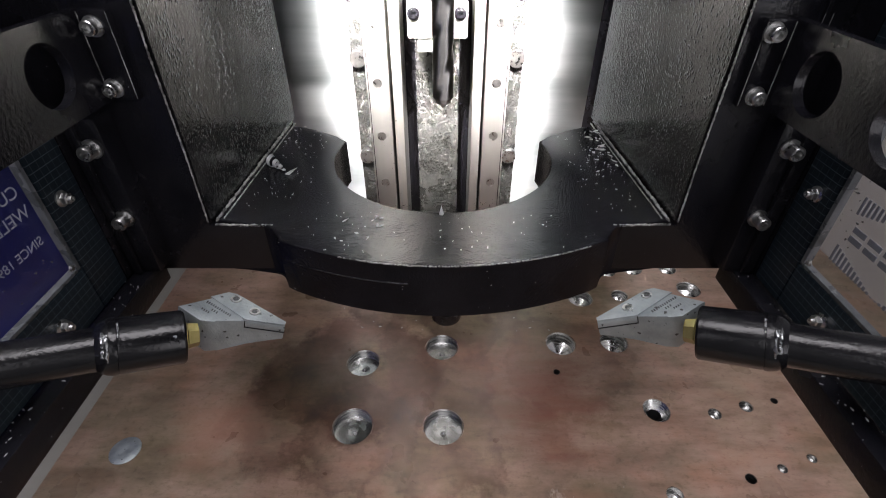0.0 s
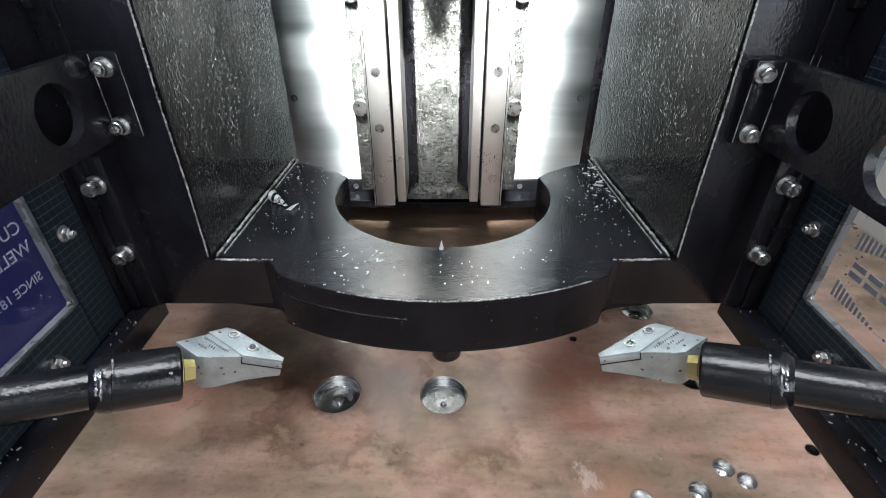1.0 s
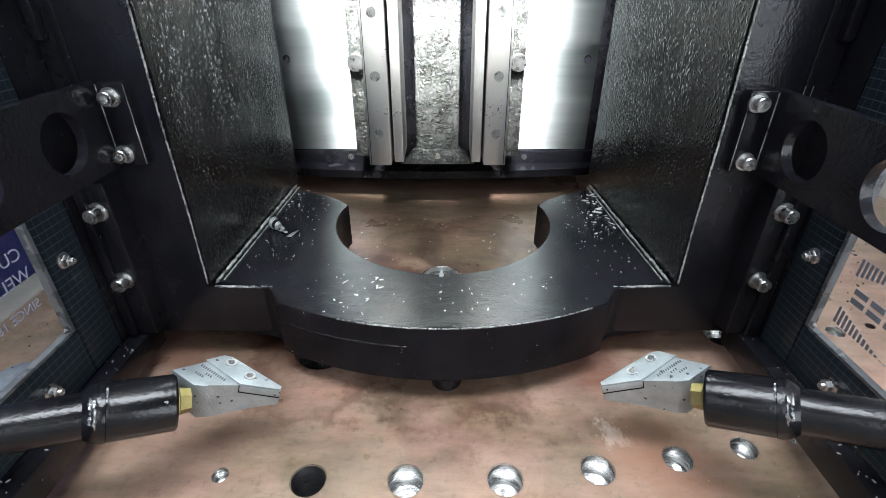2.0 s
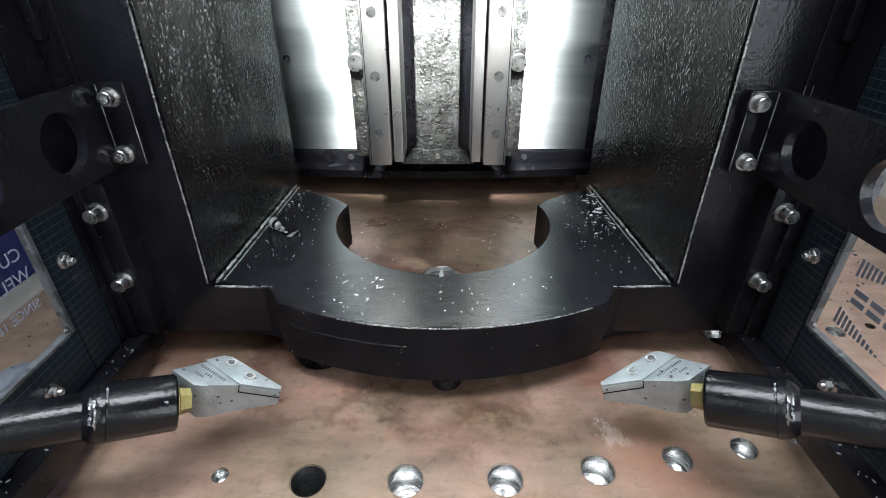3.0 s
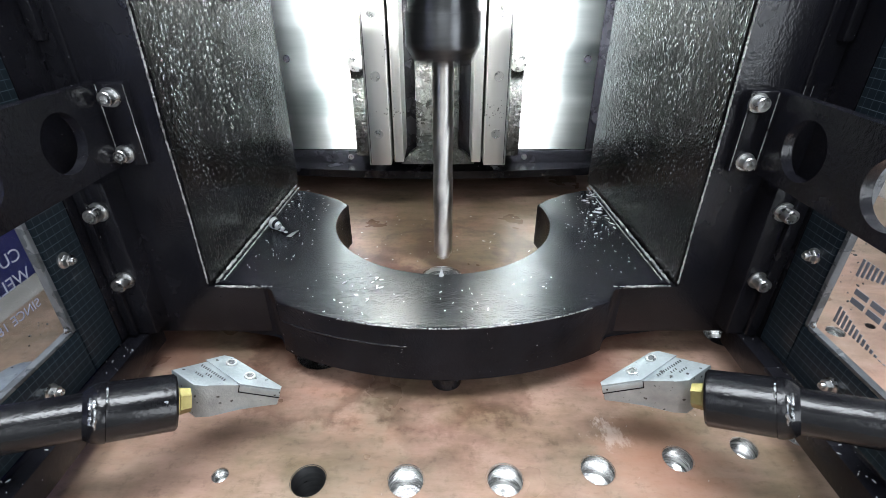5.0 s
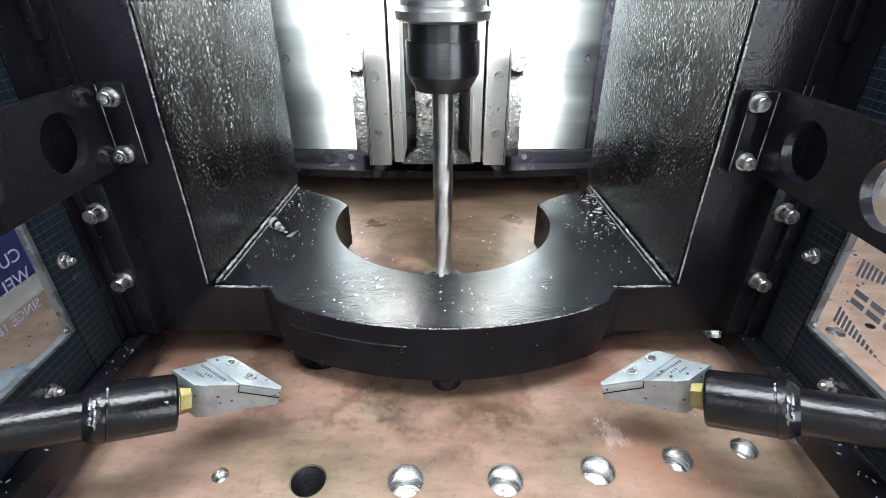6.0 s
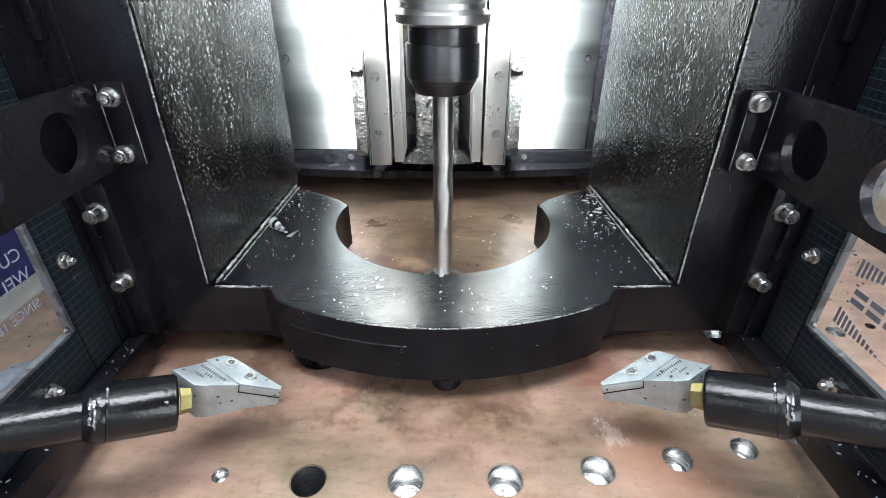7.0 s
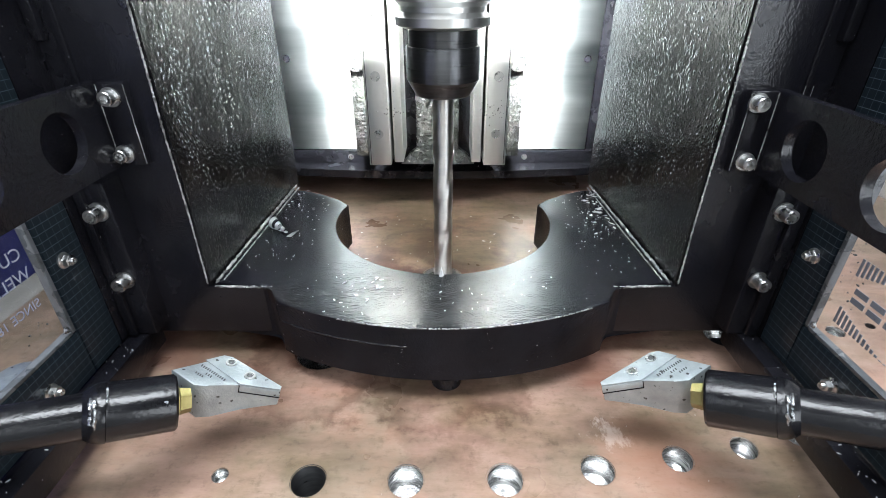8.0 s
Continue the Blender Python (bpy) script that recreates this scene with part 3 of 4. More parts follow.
def clamp_side(s):
    top = 0.75
    # inner cheek, front plate
    part("cheek", prism([(s * 0.1415, -0.102), (s * 0.1335, 0.07), (s * 0.1455, 0.07), (s * 0.1535, -0.102)], "z", 0.0528, top, 0.0012), BLACK_WALL, clamp,
         "black hammered inner cheek")
    part("front_plate", prism([(s * 0.1432, top), (s * 0.1432, 0.0532), (s * 0.095, 0.0532), (s * 0.095, 0.0195), (s * 0.2305, 0.0195), (s * 0.2305, top)],
                              "y", -0.1034, -0.1021, 0.0003), BLACK, clamp)
    part("backing_plate", box(s * 0.1545, s * 0.2185, -0.102, -0.090, 0.0305, top, 0.0003), BLACK, clamp)
    part("lower_plate", box(s * 0.095, s * 0.1543, -0.102, -0.0905, 0.02, 0.0525, 0.0003), BLACK, clamp)
    part("edge_weld", bead([(s * 0.1428, -0.1036, 0.056), (s * 0.1424, -0.1035, 0.1), (s * 0.1430, -0.1037, 0.15), (s * 0.1425, -0.1035, 0.21), (s * 0.1428, -0.1036, 0.36)], 0.00055, 5), WELD, clamp, "rough weld bead")
    part("ring_weld", bead([(s * 0.1395, -0.100, 0.0545), (s * 0.1325, 0.058, 0.0545)], 0.0010, 7), WELD, clamp, "rough weld bead")
    part("ring_weld", bead([(s * 0.1360, -0.097, 0.0543), (s * 0.1290, 0.055, 0.0543)], 0.0005, 8), WELD, clamp, "rough weld bead")
    part("front_weld", bead([(s * 0.1395, -0.1025, 0.0535), (s * 0.104, -0.1035, 0.0535)], 0.0008, 9), WELD, clamp, "rough weld bead")
    # unseen closed box added behind the front plate to shade the floor under it
    part("outer_plate", box(s * 0.219, s * 0.23, -0.0895, 0.13, 0.004, top, 0.0005), BLACK, clamp)
    part("bottom_plate", box(s * 0.160, s * 0.2185, -0.0895, 0.13, 0.02, 0.03, 0.0005), BLACK, clamp)
    part("rear_plate", box(s * 0.165, s * 0.23, 0.1305, 0.14, 0.004, top, 0.0005), BLACK, clamp)
    # bolted flange
    near, far = (0.1735, 0.1895) if s < 0 else (0.1715, 0.1895)
    fl = part("flange", box(s * near, s * far, -0.118, -0.1022, 0.029, 0.1265, 0.0016), BLACK, clamp)
    part("rib", box(s * (near + 0.0105), s * (far - 0.0005), -0.1212, -0.1182, 0.030, 0.126, 0.001), BLACK, fl)
    part("slot_strip", box(s * 0.1835, s * 0.1895, -0.108, -0.1022, 0.192, 0.72, 0.0020), BLACK, clamp)
    part("guide_strip", box(s * 0.1762, s * 0.1805, -0.1048, -0.1022, 0.12, 0.72, 0.0008), BLACK, clamp)
    for k in range(2):
        part("worn_edge", bead([(s * (0.1765 + 0.0038 * k), -0.1049, 0.13), (s * (0.1765 + 0.0038 * k), -0.1049, 0.172)], 0.00012, 41 + k), WELD, clamp, "thin uneven bright bead along the edge")
    for z in (0.0685, 0.111):
        cap_screw(Matrix.Translation((s * (0.1805 if s < 0 else 0.1785), -0.1182, z)) @ pose(0, 0, 0, 90), 0.0039, 0.0078, fl)
    # bracket tab of the arm
    t0, t1, zb, zt = (0.1535, 0.1672, 0.1325, 0.1745) if s < 0 else (0.1495, 0.1630, 0.1290, 0.1705)
    tab = part("arm_tab", box(s * t0, s * t1, -0.108, -0.1022, zb, zt, 0.001), BLACK, clamp)
    for x, z in (((0.1612, 0.1675), (0.1632, 0.1390)) if s < 0 else ((0.1535, 0.1648), (0.1562, 0.1350))):
        cap_screw(Matrix.Translation((s * x, -0.108, z)) @ pose(0, 0, 0, 90), 0.0035, 0.0058, tab)
    for x in (t0 + 0.0002, t1 - 0.0002):
        part("worn_edge", bead([(s * x, -0.1081, zb + 0.001), (s * x, -0.1081, zt - 0.001)], 0.00028, 31), WELD, tab, "thin uneven bright bead along the edge")
    # arm with round holes
    ax0, ax1 = t1, t1 + 0.005
    mid, hole_y, hole_r = (0.1537, -0.1390, 0.0136) if s < 0 else (0.1492, -0.1361, 0.0140)
    bm = bmesh.new()
    outer = [(-0.1045, zb), (-0.45, zb + 0.001), (-0.45, zt), (-0.1045, zt)]
    loops = [[(y, z) for y, z in outer]]
    for hy in (hole_y, hole_y - 0.050, hole_y - 0.100):
        loops.append([(hy + hole_r * math.cos(2 * math.pi * i / 40), mid + hole_r * math.sin(2 * math.pi * i / 40)) for i in range(40)])
    for x in (s * ax0, s * ax1):
        edges = []
        for lp in loops:
            vs = [bm.verts.new((x, y, z)) for y, z in lp]
            edges += [bm.edges.new((vs[i], vs[(i + 1) % len(vs)])) for i in range(len(vs))]
        bmesh.ops.triangle_fill(bm, edges=edges, use_beauty=True)
    for lp in loops:
        a = [bm.verts.new((s * ax0, y, z)) for y, z in lp]
        b = [bm.verts.new((s * ax1, y, z)) for y, z in lp]
        for i in range(len(lp)):
            bm.faces.new((a[i], a[(i + 1) % len(lp)], b[(i + 1) % len(lp)], b[i]))
    bmesh.ops.remove_doubles(bm, verts=bm.verts, dist=1e-6)
    part("arm", bm, BLACK, clamp, "flat black arm with round holes")
    # window frame and shield
    X = s * 0.19
    out = s * 0.194
    py0, py1 = (-0.1500, -0.1265) if s < 0 else (-0.1455, -0.1225)
    fr = part("window_post", box(X, out, py0, py1, 0.03, 0.75, 0.0008), GRID, clamp, "dark gridded window post")
    part("window_rail", box(X, out, -0.55, py0 - 0.0005, 0.030, 0.0575, 0.0008), GRID, clamp, "dark gridded window rail")
    part("base_rail", box(s * 0.180, s * 0.197, -0.55, -0.1035, 0.012, 0.0285, 0.001), BLACK, clamp, "black base rail with chips")
    part("corner_post", box(s * 0.1898, s * 0.20, py1 + 0.0005, -0.1025, 0.03, 0.75, 0.001), BLACK, clamp)
    nuts = ((-0.1406, 0.0947), (-0.1787, 0.0429)) if s < 0 else ((-0.1350, 0.0940), (-0.1755, 0.0441))
    for y, z in (*nuts, (nuts[0][0], 0.245)):
        flange_nut(Matrix.Translation((X, y, z)) @ pose(0, 0, 0, 0, -s * 90, 0), 0.0029, fr)
    pane = part("pane", box(s * 0.1955, s * 0.1985, -0.55, py0 + 0.022, 0.035, 0.5, 0), CLEAR, clamp, "clear plastic shield")
    pane.visible_shadow = False
    # sealing edge of the shield round its opening
    part("pane_edge", box(s * 0.1905, s * 0.1945, py0 - 0.0032, py0 - 0.0007, 0.0585, 0.5, 0.0004), SEAL, pane, "pale edge of the plastic shield")
    part("pane_edge", box(s * 0.1905, s * 0.1945, -0.55, py0 - 0.0035, 0.0578, 0.0598, 0.0004), SEAL, pane, "pale edge of the plastic shield")
    cap_screw(Matrix.Translation((s * 0.1906, py0 - 0.006, 0.0625)) @ pose(0, 0, 0, 0, -s * 90, 0), 0.0013, 0.0012, pane)
    return pane


panes = {s: clamp_side(s) for s in (-1, 1)}


# ---- coolant nozzles ----
def engraved(u0, u1, w0, w1, m):
    """A row of short dark strokes in place of the engraving."""
    bm = bmesh.new()
    n = int((u1 - u0) / 0.0013)
    for i in range(n):
        u = u0 + (u1 - u0) * i / n
        prism([(u, w0), (u + 0.0006, w0), (u + 0.0002, w1), (u - 0.0004, w1)], "z", 0.0, 0.00015, 0, bm)
    for v in bm.verts:
        v.co = m @ v.co
    return bm


def nozzle(s):
    noz = thing("air_nozzle", "zinc flat nozzle on a black welded pipe", "nozzle", "nozzles beside the ring")
    a, b, c = Vector((-0.215, -0.2370, 0.0705)), Vector((-0.1498, -0.2010, 0.0536)), Vector((-0.1250, -0.1865, 0.0449))
    part("pipe", lathe([(0.0100, 0), (0.0098, (b - a).length + 0.004)], 32, along(a, b)), PIPE, noz)
    L = (c - b).length
    part("socket", lathe([(0.0100, -0.002), (0.0124, 0.002), (0.0129, 0.004), (0.0129, L - 0.001), (0.0121, L), (0.0088, L), (0.0086, L - 0.006)], 32,
                         along(b, c)), PIPE, noz)
    part("weld_fillet", lathe([(0.0100, -0.005), (0.0113, -0.0035), (0.0124, -0.0015), (0.0131, 0.0012), (0.0131, 0.003)], 32, along(b, c), caps=False), PIPE, noz)
    ax = (c - b).normalized()
    u = (Vector((0, -0.75, 0.66)) - ax * Vector((0, -0.75, 0.66)).dot(ax)).normalized()
    w = ax.cross(u)
    for off, r, a0, a1, size in ((-0.0022, 0.0118, -0.6, 0.35, 0.0010), (-0.0006, 0.0124, -0.45, 0.55, 0.0010), (0.0036, 0.0129, -0.9, -0.3, 0.0005)):
        arc = [b + ax * off + (u * math.cos(a0 + (a1 - a0) * i / 9) + w * math.sin(a0 + (a1 - a0) * i / 9)) * r for i in range(10)]
        part("weld", bead(arc, size, 11 + int(off * 1e4)), BARE, noz, "bare bright weld")
    way = (c - b).normalized()
    part("hex_fitting", lathe([(0.0074, -0.003), (0.0074, 0.0008), (0.0062, 0.0014), (0.0055, 0.006)], 6, along(c, c + way)), BRASS, noz, "brass hex fitting")
    # the block: front top edge along d, a wedge towards the tip
    d = Vector((0.037, 0.0105, -0.0112)).normalized()
    side = Vector((-d.y, d.x, 0)).normalized()
    m = Matrix((d, side, d.cross(side))).transposed().to_4x4()
    m.translation = Vector((-0.1168, -0.1838, 0.0482))
    bm = prism([(-0.0012, 0.0051), (0.0053, 0.0042), (0.0194, 0.0056), (0.0380, 0.0018), (0.0385, 0.0036), (0.0145, 0.0240), (0.0103, 0.0255), (-0.0123, 0.0153)],
               "z", -0.0205, 0, 0.0006)
    for v in bm.verts:
        if v.co.z < -0.008:
            k = min(1.0, max(0.0, (v.co.x + 0.001) / 0.039))
            v.co.z *= 1.06 - 0.58 * k ** 1.2
            v.co.x += 0.002 * (1 - k)
        v.co = m @ v.co
    part("nozzle_body", bm, ZINC, noz)
    bm = prism([(0.0194, 0.0050), (0.0384, 0.0012), (0.0390, 0.0036), (0.0147, 0.0246), (0.0103, 0.0260), (0.0019, 0.0221)], "z", 0.0002, 0.0010, 0.0003)
    bm = prism([(0.0194, 0.0050), (0.0384, 0.0012), (0.0386, 0.0026), (0.0196, 0.0064)], "z", -0.0042, -0.0001, 0.0002, bm)
    for v in bm.verts:
        v.co = m @ v.co
    part("cap_plate", bm, ZINC, noz)
    bm = prism([(0.0191, 0.0049), (0.0385, 0.0010), (0.0387, 0.0026), (0.0193, 0.0064)], "z", -0.0047, -0.0043, 0)
    prism([(0.0189, 0.0049), (0.0193, 0.0049), (0.0193, 0.0064), (0.0189, 0.0064)], "z", -0.0047, -0.0001, 0, bm)
    for v in bm.verts:
        v.co = m @ v.co
    part("joint", bm, BLACK, noz, "dark parting line")
    for u, w in ((0.0142, 0.0200), (0.0236, 0.0105)):
        head = part("screw", lathe([(0.0028, 0), (0.0027, 0.0006), (0.0018, 0.0006), (0.0017, 0.0001), (0.0001, 0.0001)], 18,
                                   m @ Matrix.Translation((u, w, 0.0011)), caps=False), BOLT, noz)
        part("socket_recess", lathe([(0.0016, 0.0003), (0.0001, 0.0003)], 6, m @ Matrix.Translation((u, w, 0.0011)), caps=False), NUT, head)
    script = m @ Matrix.Translation((-0.0003, 0.0206, 0.0001)) @ Matrix.Rotation(radians(-41.7), 4, "Z")
    for u0, u1, w0, w1 in ((0.002, 0.0185, -0.0014, 0.0), (0.008, 0.0125, -0.0040, -0.0027), (0.004, 0.0095, -0.0064, -0.0053)):
        part("engraving", engraved(u0, u1, w0, w1, script), NUT, noz, "dark engraved strokes")
    if s > 0:
        for o in noz.children_recursive:
            o.data.transform(Matrix.Translation((-0.0025, 0, 0.0030)) @ Matrix.Diagonal((-1, 1, 1, 1)))
            o.data.flip_normals()
    return noz


nozzles = [nozzle(-1), nozzle(1)]


# ---- the tool ----
def tool():
    t = thing("drill_tool", "steel tool holder with black collet nut and drill", "drill")
    N = 0.156   # the nut's lower face above the drill's tip
    part("collet_nut", lathe([(0.0075, N), (0.019, N), (0.0245, N + 0.010), (0.0250, N + 0.0105), (0.0250, N + 0.031), (0.0244, N + 0.032)], 48), NUT, t,
         "blackened collet nut")
    part("neck", lathe([(0.0232, N + 0.032), (0.0232, N + 0.042), (0.022, N + 0.0425)], 48), NUT, t)
    z = N + 0.0425
    part("holder_flange", lathe([(0.026, z), (0.0312, z + 0.002), (0.0315, z + 0.007), (0.0275, z + 0.010), (0.0275, z + 0.013), (0.0315, z + 0.016),
                                 (0.0315, z + 0.022), (0.026, z + 0.024), (0.024, z + 0.06)], 64), STEEL, t, "bright flanged tool holder")
    # spindle nose above the holder
    part("spindle_nose", lathe([(0.036, z + 0.060), (0.045, z + 0.066), (0.045, z + 0.25)], 48), STEEL, t)
    # drill: shank, two helical flutes
    bm = bmesh.new()
    R, seg, rings = 0.0076, 40, 90
    prev = None
    for k in range(rings + 1):
        h = 0.004 + (N + 0.004 - 0.004) * k / rings
        tw = h / 0.085 * 2 * math.pi
        cut = 1.0 if h < 0.110 else max(0.0, 1 - (h - 0.110) / 0.014)
        row = []
        for i in range(seg):
            a = 2 * math.pi * i / seg
            g = max(0.0, math.cos(2 * (a - tw)) - 0.35) / 0.65
            r = (R if h > 0.007 else 0.0058) * (1 - 0.13 * cut * g)
            row.append(bm.verts.new((r * math.cos(a), r * math.sin(a), h)))
        if prev:
            for i in range(seg):
                bm.faces.new((prev[i], prev[(i + 1) % seg], row[(i + 1) % seg], row[i]))
        else:
            tipv = bm.verts.new((0, 0, 0))
            for i in range(seg):
                bm.faces.new((row[(i + 1) % seg], row[i], tipv))
        prev = row
    part("drill_bit", bm, DRILL, t, "bright twist drill")
    return t


drill = tool()


def spindle_head():
    """The unseen housing over the tool, with a work lamp on each side that shines back on the column."""
    h = thing("spindle_head", "unseen black spindle housing with two lit work lamps above the drill", "spindle head")
    z = 0.272
    # out of view; added to shade the plate inside the ring from overhead light
    part("housing", box(-0.048, 0.048, -0.045, 0.045, z, z + 0.40, 0.006), BLACK, h)
    for sx in (-1, 1):
        part("lamp_arm", box(sx * 0.0485, sx * 0.120, -0.006, 0.014, z + 0.0002, z + 0.010, 0.001), BLACK, h)
        lampbody = part("work_lamp", box(sx * 0.052, sx * 0.120, -0.008, 0.018, z - 0.030, z - 0.0005, 0.002), BLACK, h)
        # added hood and stays that cut the lamp's light off the plate
        part("hood", box(sx * 0.050, sx * 0.122, -0.0078, 0.047, z - 0.051, z - 0.0475, 0.0008), BLACK, lampbody)
        part("hood_stay", box(sx * 0.050, sx * 0.0535, -0.0078, 0.0175, z - 0.0474, z - 0.0305, 0.0005), BLACK, lampbody)
        part("hood_stay", box(sx * 0.118, sx * 0.1215, -0.0078, 0.0175, z - 0.0474, z - 0.0305, 0.0005), BLACK, lampbody)
        face = box(-0.031, 0.031, -0.0006, 0.0006, -0.011, 0.011, 0.0002)
        for v in face.verts:
            v.co = pose(sx * 0.086, 0.0198, z - 0.0155, -21) @ v.co
        part("lens", face, LED, lampbody, "lit white lamp lens")
    return h


head = spindle_head()


# ---- print on the shields ----
def lettering(words, size, m, parent, name="lettering"):
    cu = bpy.data.curves.new("words", "FONT")
    cu.body, cu.size, cu.extrude = words, size, 0.00005
    tmp = bpy.data.objects.new("words", cu)
    me = bpy.data.meshes.new_from_object(tmp)
    bpy.data.objects.remove(tmp)
    me.transform(m)
    me.materials.append(PRINT)
    ob = new(name, me)
    ob.parent = parent
    return tagged(ob, "pale printed lettering")


def left_print():
    # reads from outside: the words run towards -y
    turn = Matrix(((0, 0, -1, -0.1953), (-1, 0, 0, 0), (0, 1, 0, 0), (0, 0, 0, 1)))
    for words, size, y, z in (("CUTTING", 0.0085, -0.1550, 0.1050), ("WELDING", 0.0085, -0.1550, 0.0945), ("SINCE 1898", 0.0064, -0.1570, 0.0795)):
        lettering(words, size, Matrix.Translation((0, y, z)) @ turn, panes[-1])


def right_print():
    # a lozenge of stripes with plain strokes in the place of the name
    def bars(cells, label):
        bm = bmesh.new()
        for y0, y1, z0, z1 in cells:
            box(0.1950, 0.1953, y0, y1, z0, z1, 0, bm)
        return part("printed_mark", bm, INK, panes[1], label)

    n, y0, pitch = 24, -0.1555, 0.0026
    upper, lower = [], []
    for i in range(n):
        y = y0 - pitch * i
        k = abs(i - (n - 1) / 2) / (n / 2)
        upper.append((y - 0.0014, y, 0.1045 - 0.0095 * k, 0.1045))
        lower.append((y - 0.0014, y, 0.0685, 0.0685 + 0.0095 * k))
    bars(upper, "grey printed stripes")
    bars(lower, "grey printed stripes")
    name = []
    for i in range(6):
        y = y0 - 0.0035 - 0.0098 * i
        name += [(y - 0.0078, y, 0.0874, 0.0903), (y - 0.0078, y, 0.0826, 0.0855)]
    bars(name, "grey printed strokes")


left_print()
right_print()


# ---- swarf ----
def chips(name, spots, seed, label):
    """Small bright slivers strewn round each spot: x, y, z, spread, count, longest."""
    rng = random.Random(seed)
    bm = bmesh.new()
    for x, y, z, sx, sy, n, big in spots:
        for _ in range(n):
            l, w = rng.uniform(0.25, 1) ** 2 * big, rng.uniform(0.1, 0.3) * big
            m = Matrix.Translation((x + rng.uniform(-sx, sx), y + rng.uniform(-sy, sy), z)) @ pose(0, 0, 0, rng.uniform(-12, 12), rng.uniform(-12, 12), rng.uniform(0, 360))
            prism([(-l / 2, -w * 0.2), (l * 0.1, -w / 2), (l / 2, 0), (l * 0.2, w / 2)], "z", 0, 0.0003 + 0.1 * w, 0, bm)
            for v in list(bm.verts)[-8:]:
                v.co = m @ v.co
    return tagged(finish(name, bm, CHIP), label, "swarf", kind="stuff")


ring_chips = chips("metal_chips", [
    (0, -0.112, 0.0542, 0.085, 0.020, 40, 0.0022), (-0.11, -0.03, 0.0542, 0.018, 0.06, 60, 0.002), (0.11, -0.03, 0.0542, 0.018, 0.06, 70, 0.002),
    (0.120, 0.0, 0.0543, 0.009, 0.035, 22, 0.006), (0.124, 0.02, 0.0543, 0.006, 0.022, 14, 0.010), (0.12, 0.0, 0.0543, 0.012, 0.045, 26, 0.0020), (-0.05, -0.106, 0.0543, 0.014, 0.018, 14, 0.0055),
    (0.006, -0.120, 0.0543, 0.02, 0.012, 4, 0.005), (-0.123, 0.03, 0.0543, 0.006, 0.02, 12, 0.004)], 21, "bright steel chips strewn on the black ring")
rail_chips = chips("metal_chips", [(s * 0.188, -0.20, 0.0286, 0.008, 0.08, 60, 0.0022) for s in (-1, 1)], 22, "bright steel chips lying on the base rails")
plate_chips = chips("metal_chips", [(0.0, 0.06, 0.0002, 0.12, 0.05, 40, 0.004), (0.1, -0.2, 0.0002, 0.15, 0.06, 25, 0.0012)] +
                    # slivers in the bores stand in for light on the cone bottoms
                    [(hx, hy, -d - 0.001, r * 0.5, r * 0.5, 10, 0.004) for hx, hy, r, d in HOLES if d > 0 and hx > -0.03 and r > 0.005 and hy < -0.1],
                    23, "bright steel chips on the work plate, and pale slivers as lit bore bottoms")


def grime(name, cells, seed, label):
    """Small dark crumbs stuck to an upright face: x, y, z, spread across and up, count; turned to face x or y."""
    rng = random.Random(seed)
    bm = bmesh.new()
    for x, y, z, sw, sz, n, face in cells:
        for _ in range(n):
            r = rng.uniform(0.0002, 0.0007)
            w = rng.gauss(0, sw * 0.5)
            p = (x, y + w, z + rng.gauss(0, sz * 0.5)) if face == "x" else (x + w, y, z + rng.gauss(0, sz * 0.5))
            made = bmesh.ops.create_icosphere(bm, subdivisions=1, radius=r)["verts"]
            for v in made:
                v.co = Vector(p) + v.co * rng.uniform(0.6, 1.3)
    return tagged(finish(name, bm, NUT), label, "dirt", kind="stuff")


grime("rail_grime", [(0.0475, 0.0798, 0.1175, 0.012, 0.008, 26, "y"), (0.0475, 0.0798, 0.108, 0.010, 0.016, 16, "y"), (-0.050, 0.0798, 0.115, 0.005, 0.004, 9, "y"),
                     (-0.0420, 0.0878, 0.113, 0.004, 0.006, 10, "y"), (-0.05, 0.0798, 0.15, 0.012, 0.06, 7, "y"), (0.036, 0.0878, 0.12, 0.006, 0.05, 16, "y")],
      31, "dark oily crumbs stuck to the guide rails")
pane_dirt = grime("shield_dirt", [(0.1951, -0.1500, 0.1035, 0.005, 0.004, 9, "x"), (0.1951, -0.156, 0.092, 0.016, 0.02, 12, "x"), (-0.1951, -0.165, 0.068, 0.022, 0.012, 14, "x")],
                  32, "dark oily crumbs stuck to the clear shields")


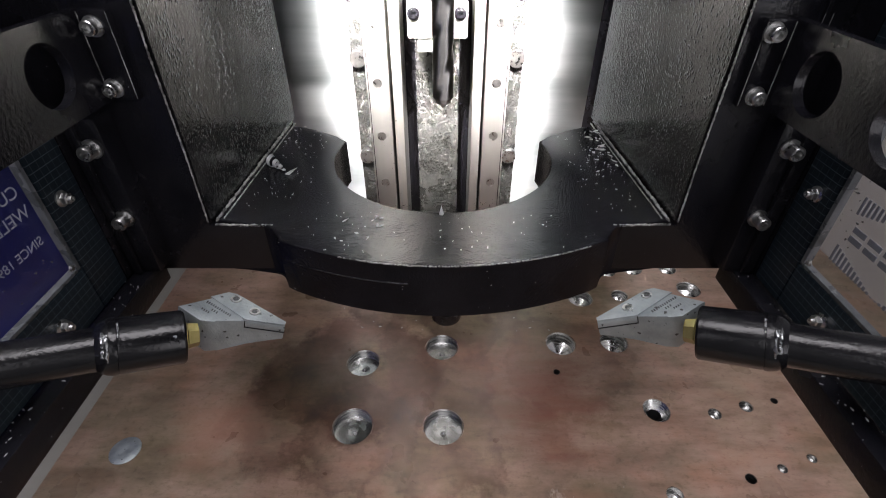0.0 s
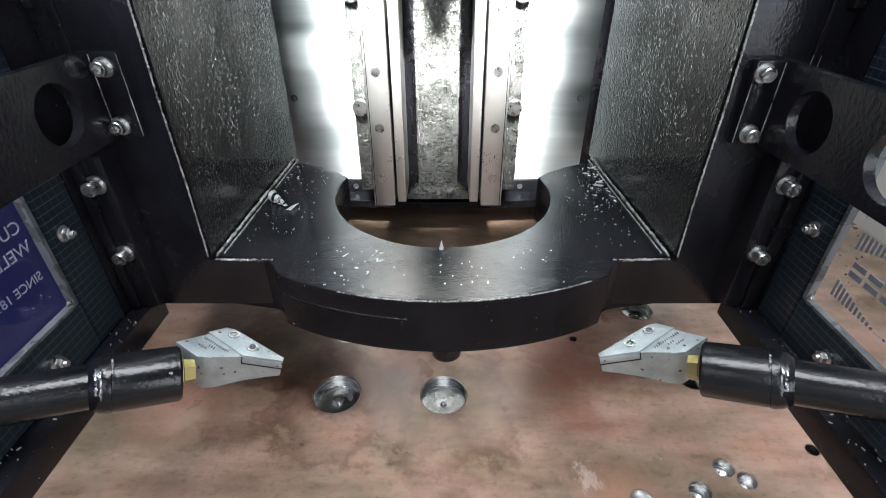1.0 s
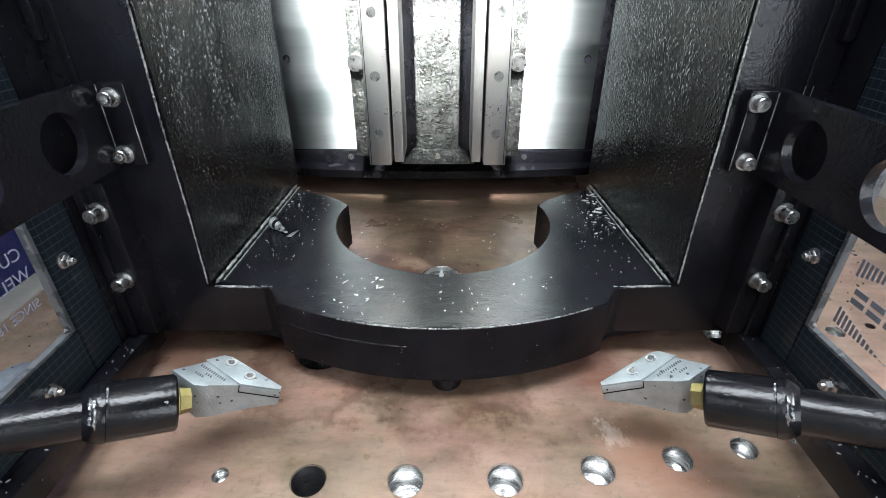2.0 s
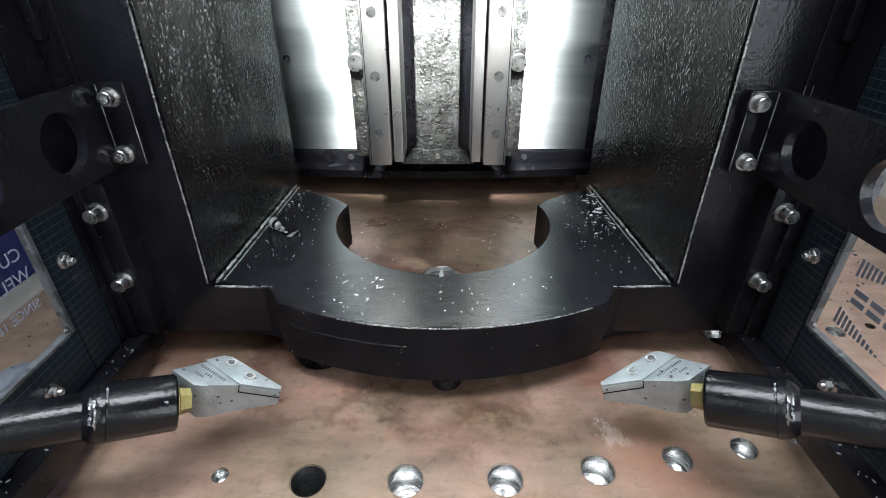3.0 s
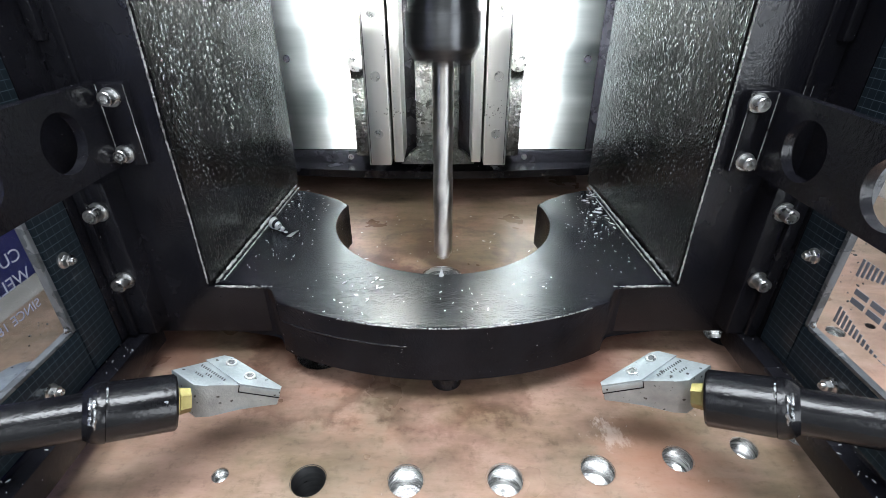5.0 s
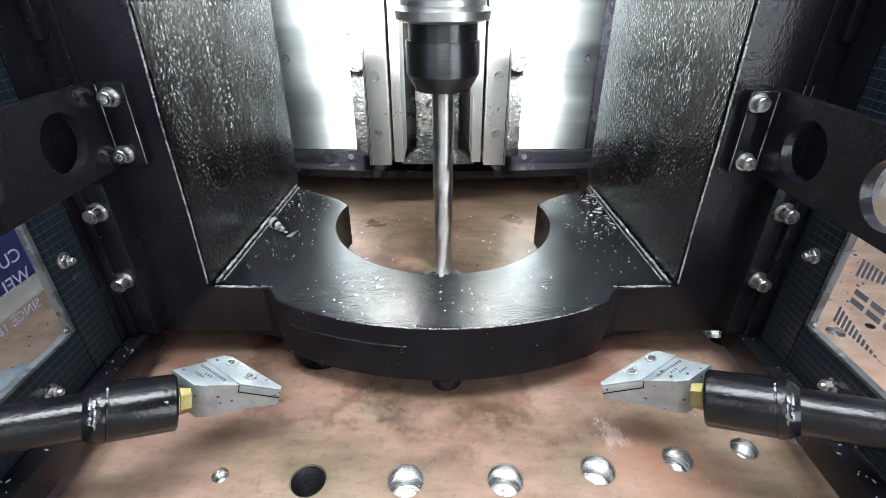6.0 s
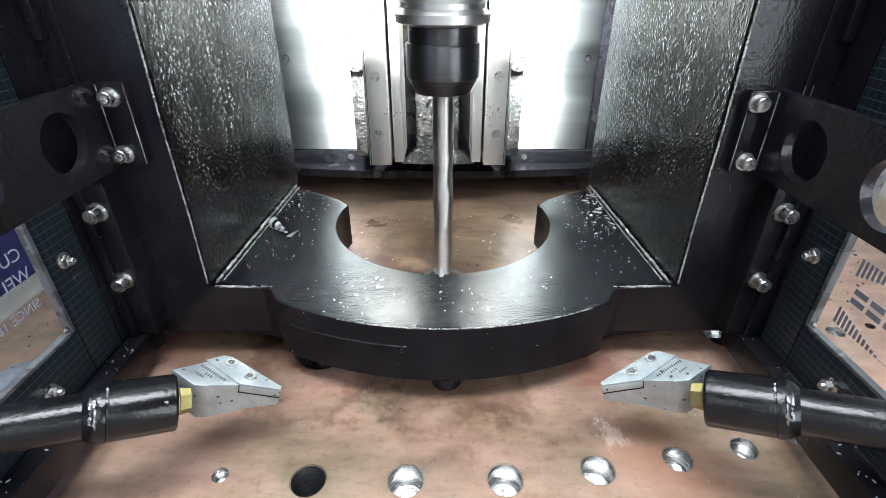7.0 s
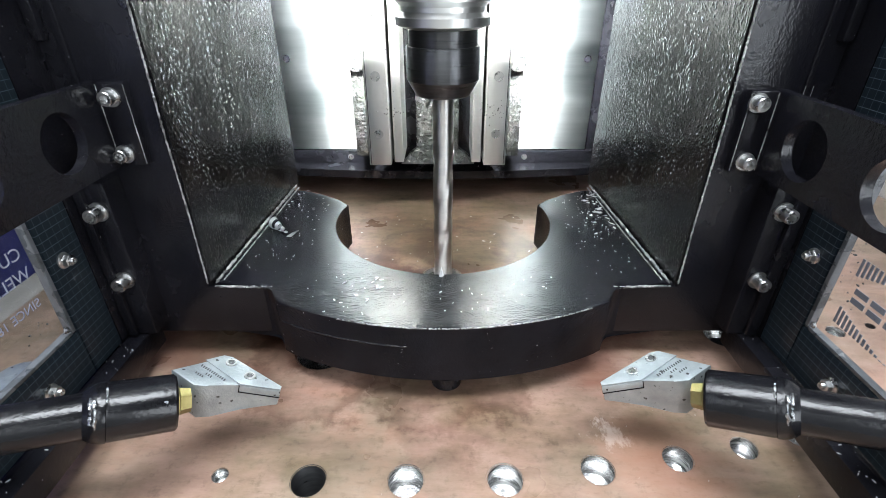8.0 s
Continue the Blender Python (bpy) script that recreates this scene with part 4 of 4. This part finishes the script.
def shaving():
    """A curled twist of steel lying by the weld, and a pointed flake standing at the ring's edge."""
    bm = bmesh.new()
    prev = None
    axis = Vector((0.76, -0.62, -0.15)).normalized()
    u = axis.orthogonal().normalized()
    w = axis.cross(u)
    for i in range(46):
        a = i * 0.42
        r = 0.0046 - 0.000085 * i
        c = Vector((-0.1275, -0.0255, 0.0592)) + axis * 0.00036 * i
        spoke = u * math.cos(a) + w * math.sin(a)
        row = [bm.verts.new(c + spoke * r), bm.verts.new(c + spoke * (r * 0.86) + axis * 0.0030)]
        if prev:
            bm.faces.new((prev[0], row[0], row[1], prev[1]))
        prev = row
    tail = [bm.verts.new(p) for p in ((-0.1135, -0.0400, 0.0548), (-0.1095, -0.0420, 0.0552), (-0.1060, -0.0310, 0.0556), (-0.1090, -0.0385, 0.0572))]
    bm.faces.new(tail[:3])
    bm.faces.new((tail[0], tail[2], tail[3]))
    bmesh.ops.solidify(bm, geom=list(bm.faces), thickness=0.0003)
    return tagged(finish("metal_shaving", bm, CHIP), "curled bright steel shaving lying on the ring", "swarf")


def flake():
    bm = lathe([(0.0017, 0), (0.0011, 0.0022), (0.0006, 0.004), (0.0001, 0.0062)], 5, Matrix.Translation((-0.001, -0.0915, 0.0541)))
    return tagged(finish("metal_flake", bm, CHIP, smooth=False), "pointed bright steel flake standing on the ring", "swarf")


swarf = [pane_dirt, ring_chips, rail_chips, shaving(), flake()]


# ---- everything that moves ----
def motions():
    for ob in (clamp, *nozzles, *swarf):
        walk(ob, [(t, pose(0, 0, lift(t))) for t in DROP_TIMES])

    def tip(t):
        if t < 4.03:
            return min(0.2656, 0.252 + 0.0136 * t)
        if t < 5.08:
            return 0.2656 - 0.2568 * (t - 4.03)
        return -0.004 - 0.0018 * (t - 5.08)

    walk(head, [(t, pose(0, 0, tip(t))) for t in [i / 10 for i in range(81)]])
    # at rest first, then spinning
    rows, turn = [(i / 10, pose(0, 0, tip(i / 10))) for i in range(39)], 0.0
    for i in range(247):
        t = 3.9 + i / 60
        turn -= 86 * min(1.0, max(0.0, (t - 3.9) / 0.3))
        rows.append((min(8.0, t), pose(0, 0, tip(t), 0, 0, turn)))
    walk(drill, rows)


motions()
